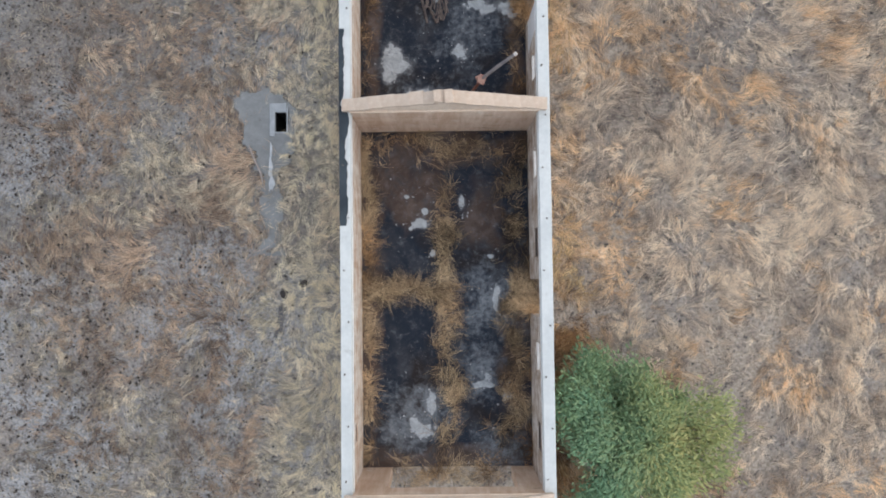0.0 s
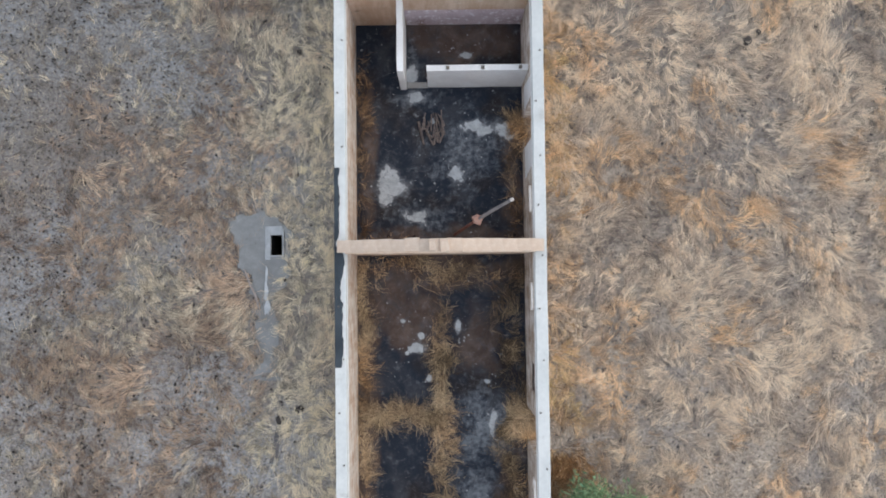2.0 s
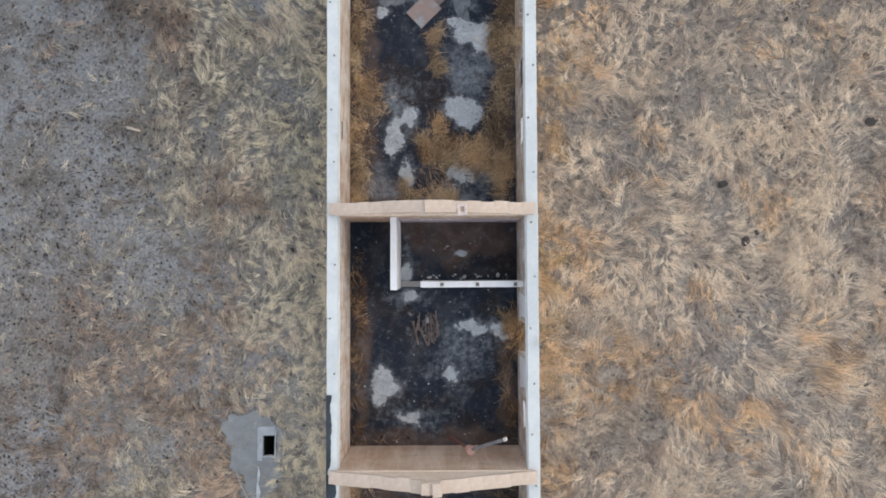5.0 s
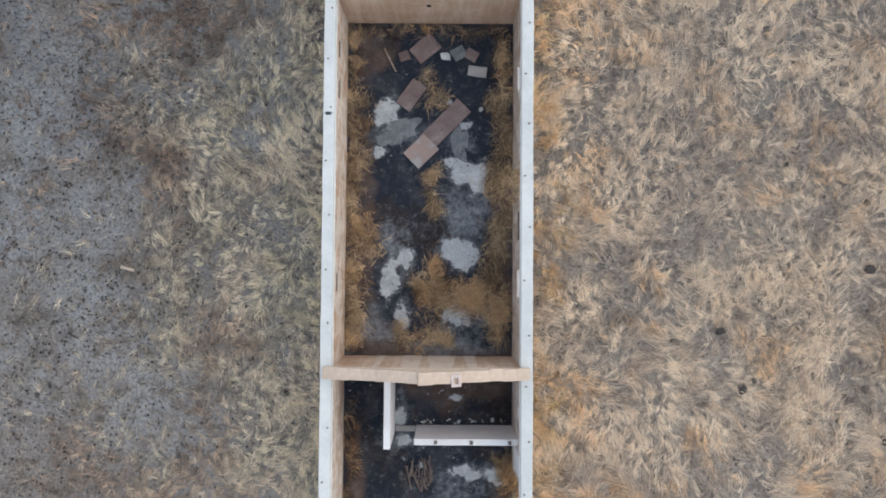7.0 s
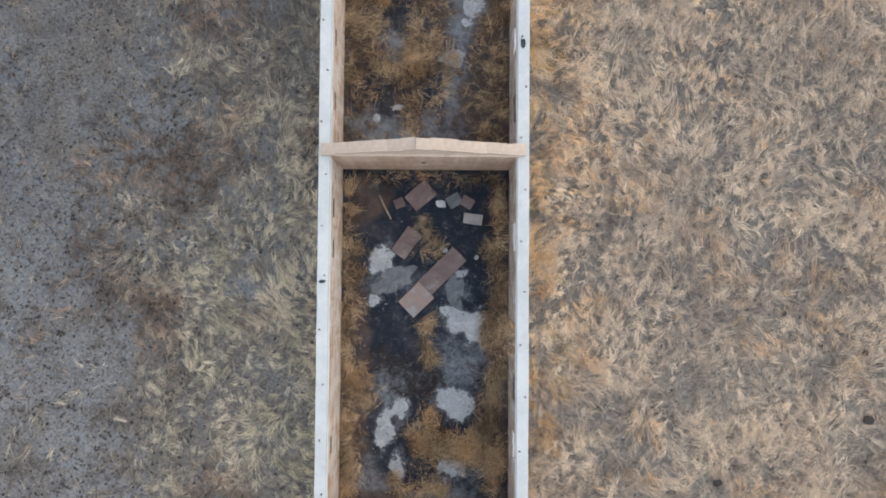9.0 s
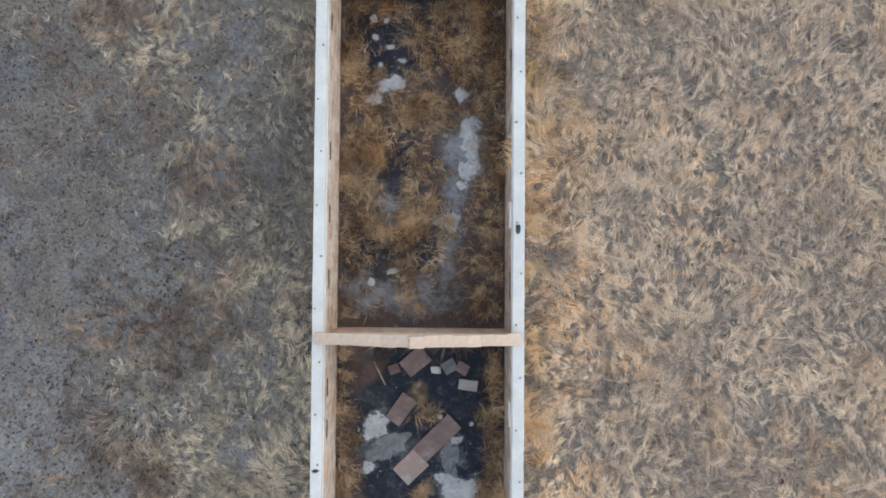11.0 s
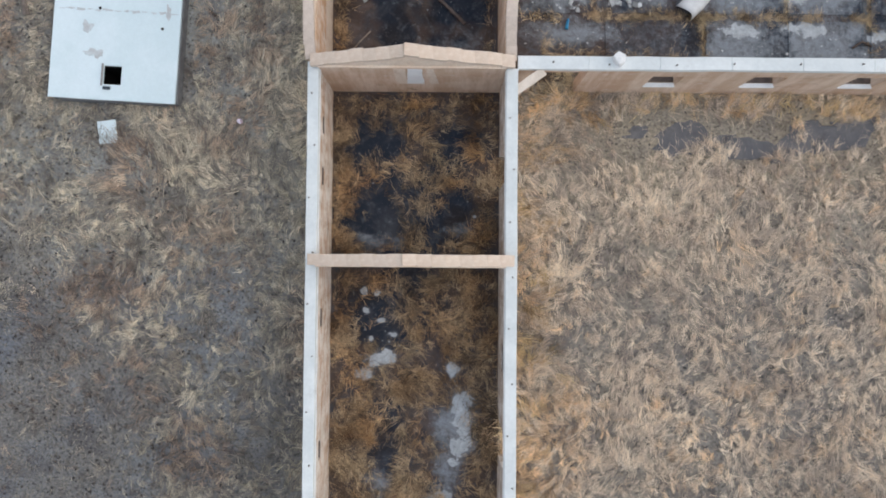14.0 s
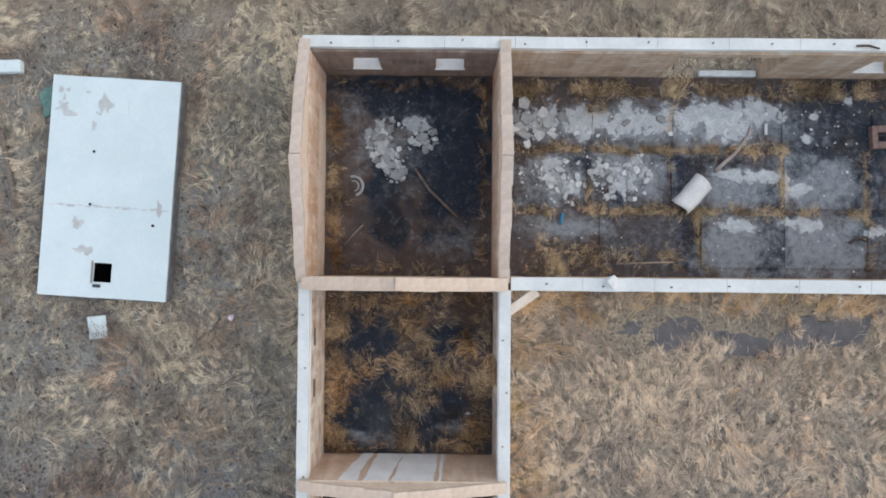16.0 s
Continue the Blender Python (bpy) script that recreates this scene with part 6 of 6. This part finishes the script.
WEST, EAST, NORTH = (-17.5, -2.9, -10, 50), (3.0, 18.5, -10, 39.3), (-4.5, 18.5, 46.2, 50)
undergrowth("low_grass_west", WEST, 130, GRASS_WEST, "low tangle of grey dry grass", (0.07, 0.24), 0.3, west_bare, west_cover, west_hue)
wisps("dry_grass_west", WEST, 48, GRASS_WEST, "short matted grey-brown dry grass", (0.14, 0.48), 0.42, west_bare, west_cover, 11, 1.0, west_hue)
undergrowth("low_grass_east", EAST, 110, GRASS_EAST, "low tangle of grey-brown dry grass", (0.1, 0.3), 0.36, east_bare, None, east_hue)
wisps("dry_grass_east", EAST, 58, GRASS_EAST, "long matted straw-coloured dry grass in shocks", (0.18, 0.62), 0.57, east_bare, east_cover, 12, 1.0, east_hue)
undergrowth("low_grass_north", NORTH, 120, GRASS_WEST, "low tangle of dry grass behind the end wall", (0.1, 0.3), 0.2, built)
wisps("dry_grass_north", NORTH, 34, GRASS_WEST, "dark golden dry grass behind the end wall", (0.2, 0.6), 0.4, built, east_cover, 13, 1.0, lambda x, y: 0.3 + 0.3 * field(x, y, 1.5, 56))


def strip_grass(name, strips, label, material=GRASS_IN, dense=2.3, tone=0.5, bare=0.45, size=1.0, hue=0.1):
    """Grass along joints, doorways and wall feet: strips from one point to another with a width and a number of blades."""
    rows = []
    for x0, y0, x1, y1, wid, count in strips:
        count = int(count * dense / 6)
        t = RNG.random(count)
        dx, dy = x1 - x0, y1 - y0
        l = math.hypot(dx, dy) + 1e-6
        u, seed = t * l, np.full(count, 3.1 * x0 + 1.7 * y0)
        off = RNG.normal(0, 0.5, count) * wid * (0.3 + 1.3 * field(u, seed, 0.9, 30)) + 0.9 * wid * (field(u, seed, 0.7, 31) - 0.5)
        x, y = x0 + dx * t - dy / l * off, y0 + dy * t + dx / l * off
        rows.append(np.stack([x, y])[:, field(x, y, 0.55, 14) + 0.3 * RNG.random(count) > bare])
    tx, ty = np.concatenate(rows, 1)
    n, rep = len(tx), 6
    r = lambda v: np.repeat(v, rep)
    m = n * rep
    flow, curl = 9 * field(tx, ty, 0.9, 15) + RNG.normal(0, 0.7, n), RNG.normal(0, 0.28, n)
    shade = tone + 0.8 * (field(tx, ty, 0.6, 23) - 0.5) + RNG.normal(0, 0.22, n)
    x, y = r(tx) + RNG.normal(0, 0.045 * size, m), r(ty) + RNG.normal(0, 0.045 * size, m)
    blades(name, x, y, np.full(m, 0.05 if material is GRASS_FOOT else 0.0), r(flow) + RNG.normal(0, 0.42, m), r(curl) + RNG.normal(0, 0.2, m), RNG.uniform(0.16, 0.58, m) * size, np.clip(RNG.normal(0.75, 0.3, m), 0.1, 1.4),
           RNG.uniform(0.004, 0.0095, m), r(shade) + RNG.normal(0, 0.24, m), material, label, short=True, hue=r(hue + 0.6 * field(tx, ty, 0.8, 62)) + RNG.normal(0, 0.1, m))


for i, strips in enumerate([
    [(-2.38, -5.9, -2.38, 4.3, 0.2, 1700), (0.12, -5.9, 0.1, 3.4, 0.3, 2300), (-2.3, -0.6, 0.1, -0.6, 0.26, 1000), (2.2, -0.8, 3.0, -0.7, 0.7, 900), (-2.4, 4.1, 2.5, 4.1, 0.5, 1100), (-1.7, -6.2, 2, -6.2, 0.4, 900)],
    [(-2.35, 4.9, -2.35, 9.9, 0.24, 560), (2.4, 5, 2.4, 7.6, 0.2, 170), (2.3, 8.2, 3.0, 8.2, 0.6, 600), (2.4, 8.4, 2.4, 9.5, 0.2, 80), (-2.3, 9.8, -2.3, 11.0, 0.2, 40)],
    [(-2.28, 12.6, -2.28, 20.4, 0.4, 2600), (-2.35, 20.4, -2.35, 22.5, 0.2, 220), (0.14, 13.2, 0.14, 18.2, 0.15, 1100), (0.2, 20.0, 0.35, 20.5, 0.3, 120), (0.1, 20.6, 0.1, 21.2, 0.12, 60), (-0.4, 14.15, 2.5, 14.2, 0.6, 1900), (2.28, 12.6, 2.28, 20.4, 0.4, 2200), (2.35, 20.4, 2.35, 22.5, 0.22, 260), (2.2, 17.5, 3.0, 17.5, 0.7, 900), (-2.3, 22.5, 2.4, 22.5, 0.2, 220), (-0.9, 13.2, 0.9, 12.6, 0.5, 700)],
    [(-2.1, 23.4, -2.1, 33.4, 0.7, 4200), (-0.1, 23.4, 0.0, 33.4, 0.55, 3600), (2.2, 23.4, 2.2, 33.4, 0.6, 3600), (-2.2, 26.0, 1.2, 26.2, 0.6, 1500), (-2.2, 29.5, 0.2, 29.8, 0.7, 1500), (2.2, 28.4, 3.0, 28.4, 0.7, 800), (1.0, 30.8, 1.5, 33.4, 0.9, 1600), (-2.3, 33.2, 2.4, 33.2, 0.4, 900), (-1.6, 27.0, -1.5, 29.5, 0.5, 900), (-1.0, 25.4, 0.7, 25.2, 0.4, 500)],
    [(-2.25, 34.1, -2.25, 39.1, 0.42, 1700), (0.25, 34.1, 0.1, 39.0, 0.42, 1600), (2.15, 34.1, 2.15, 39.1, 0.45, 1500), (-2.3, 36.5, 2.5, 36.4, 0.4, 1400), (2.2, 36.6, 3.0, 36.6, 0.6, 500), (-2.3, 38.8, 2.5, 38.8, 0.3, 450), (1.0, 37.6, 1.4, 36.6, 0.8, 600), (-2.3, 34.2, 2.4, 34.3, 0.25, 500)],
    [(-2.3, 39.8, -2.3, 44.8, 0.24, 1300), (2.4, 39.8, 2.4, 45.5, 0.1, 220), (-2.3, 39.75, 2.3, 39.75, 0.16, 420), (0.0, 42.3, 0.1, 41.6, 0.3, 70), (-2.3, 45.7, 2.3, 45.7, 0.15, 160)],
    [(3.0, 43.6, 12.0, 43.6, 0.15, 2300), (3.0, 41.66, 14.5, 41.66, 0.15, 2700), (5.75, 41.7, 5.75, 43.6, 0.09, 260), (8.3, 43.0, 8.3, 45.0, 0.09, 240), (9.24, 39.8, 9.24, 41.6, 0.09, 300), (11.85, 41.7, 11.85, 43.5, 0.09, 300), (14.5, 39.8, 14.5, 43.6, 0.12, 600), (3.05, 45.5, 15.5, 45.55, 0.34, 6000), (4.0, 40.2, 8.6, 40.1, 0.5, 1300), (3.7, 39.2, 5.0, 39.6, 0.6, 900), (5.5, 44.9, 6.2, 45.1, 0.4, 250)],
]):
    strip_grass("room_grass", strips, "tufts of dry golden grass along the floor joints and walls", tone=(0.66, 0.44, 0.6, 0.55, 0.5, 0.45, 0.56)[i], bare=(0.44, 0.45, 0.34, 0.56, 0.56, 0.45, 0.45)[i], dense=(1.75, 2.4, 2.4, 1.7, 1.5, 2.6, 1.7)[i], hue=(0.16, 0.06, 0.12, 0.1, 0.0, 0.1, 0.42)[i], size=(1.3, 1.0, 1.0, 1.0, 1.0, 0.8, 0.7)[i])


strip_grass("room_grass", [(2.25, -5.9, 2.2, 4.2, 0.5, 2600), (-0.1, -3.6, 0.6, -3.4, 0.3, 200), (0.0, 1.2, 0.6, 1.0, 0.3, 200)], "thin grey-brown dead stalks along the wall", tone=0.3, bare=0.4, dense=2.2, hue=0.3, size=1.05)


def mat_grass(name, x0, x1, y0, y1, per_m2, avoid, tone, label):
    """A thin felt of dry grass over a room's floor, thin over soot, dust and screed."""
    n = int((x1 - x0) * (y1 - y0) * per_m2)
    tx, ty = RNG.uniform(x0, x1, n), RNG.uniform(y0, y1, n)
    keep = RNG.random(n) < np.clip(1.05 - 1.3 * spread(tx, ty, avoid, 0.45), 0, 1) * np.clip((field(tx, ty, 0.9, 63) - 0.12) / 0.3, 0, 1)
    tx, ty = tx[keep], ty[keep]
    n, rep = len(tx), 7
    r = lambda v: np.repeat(v, rep)
    m = n * rep
    flow, curl = 8 * field(tx, ty, 1.2, 64) + RNG.normal(0, 0.5, n), RNG.normal(0, 0.3, n)
    shade = tone + 0.7 * (field(tx, ty, 0.7, 65) - 0.5) + RNG.normal(0, 0.15, n)
    x, y = np.clip(r(tx) + RNG.normal(0, 0.04, m), x0, x1), np.clip(r(ty) + RNG.normal(0, 0.04, m), y0, y1)
    blades(name, x, y, np.zeros(m), r(flow) + RNG.normal(0, 0.3, m), r(curl) + RNG.normal(0, 0.15, m), RNG.uniform(0.1, 0.42, m), np.clip(RNG.normal(0.95, 0.25, m), 0.2, 1.45),
           RNG.uniform(0.004, 0.009, m), r(shade) + RNG.normal(0, 0.18, m), GRASS_IN, label, short=True, hue=r(0.2 + 0.75 * field(tx, ty, 1.0, 66)))


mat_grass("floor_grass", -2.45, 2.6, 23.3, 33.4, 90, LIME_R4 + DUST_R4 + [(a, b, c + 0.15, d + 0.15) for a, b, c, d in CHAR_R4] + [(-1.6, 24.2, 1.0, 0.8), (0.9, 23.9, 1.4, 0.7)], 0.5, "matted dry olive-brown grass over the room's floor")
mat_grass("floor_grass", -2.45, 2.6, 34.1, 39.0, 75, DUST_R5 + [(a, b, c + 0.1, d + 0.1) for a, b, c, d in CHAR_R5], 0.46, "matted dry brown grass over the room's floor")


# taller golden tufts, with gaps between them, along the foot of the outer walls
def foot_cover(x, y):
    near = np.where(y < 38.2, np.clip((4.7 - x) / 1.2, 0, 1), np.clip((y - 38.0) / 0.5, 0, 1))
    return near * np.clip((field(x, y, 0.85, 57) * 0.6 + field(x, y, 0.4, 58) * 0.4 - 0.35) / 0.2, 0, 1)


for area in ((3.05, 4.8, -9, 39.2), (4.8, 18, 38.2, 39.2)):
    wisps("wall_foot_grass", area, 30, GRASS_FOOT, "golden dry grass along the foot of the walls", (0.3, 0.85), 0.6, east_bare, foot_cover, 14, 1.0, lambda x, y: 0.28 + 0.55 * field(x, y, 1.1, 59))
strip_grass("dead_bramble", [(3.5, -7.2, 3.5, -2.4, 0.55, 3800), (3.7, -2.6, 4.6, -2.2, 0.5, 900)], "reddish-brown dead stalks between the shrub and the wall", GRASS_FOOT, 2.4, 0.3, 0.3, 1.1, -0.2)
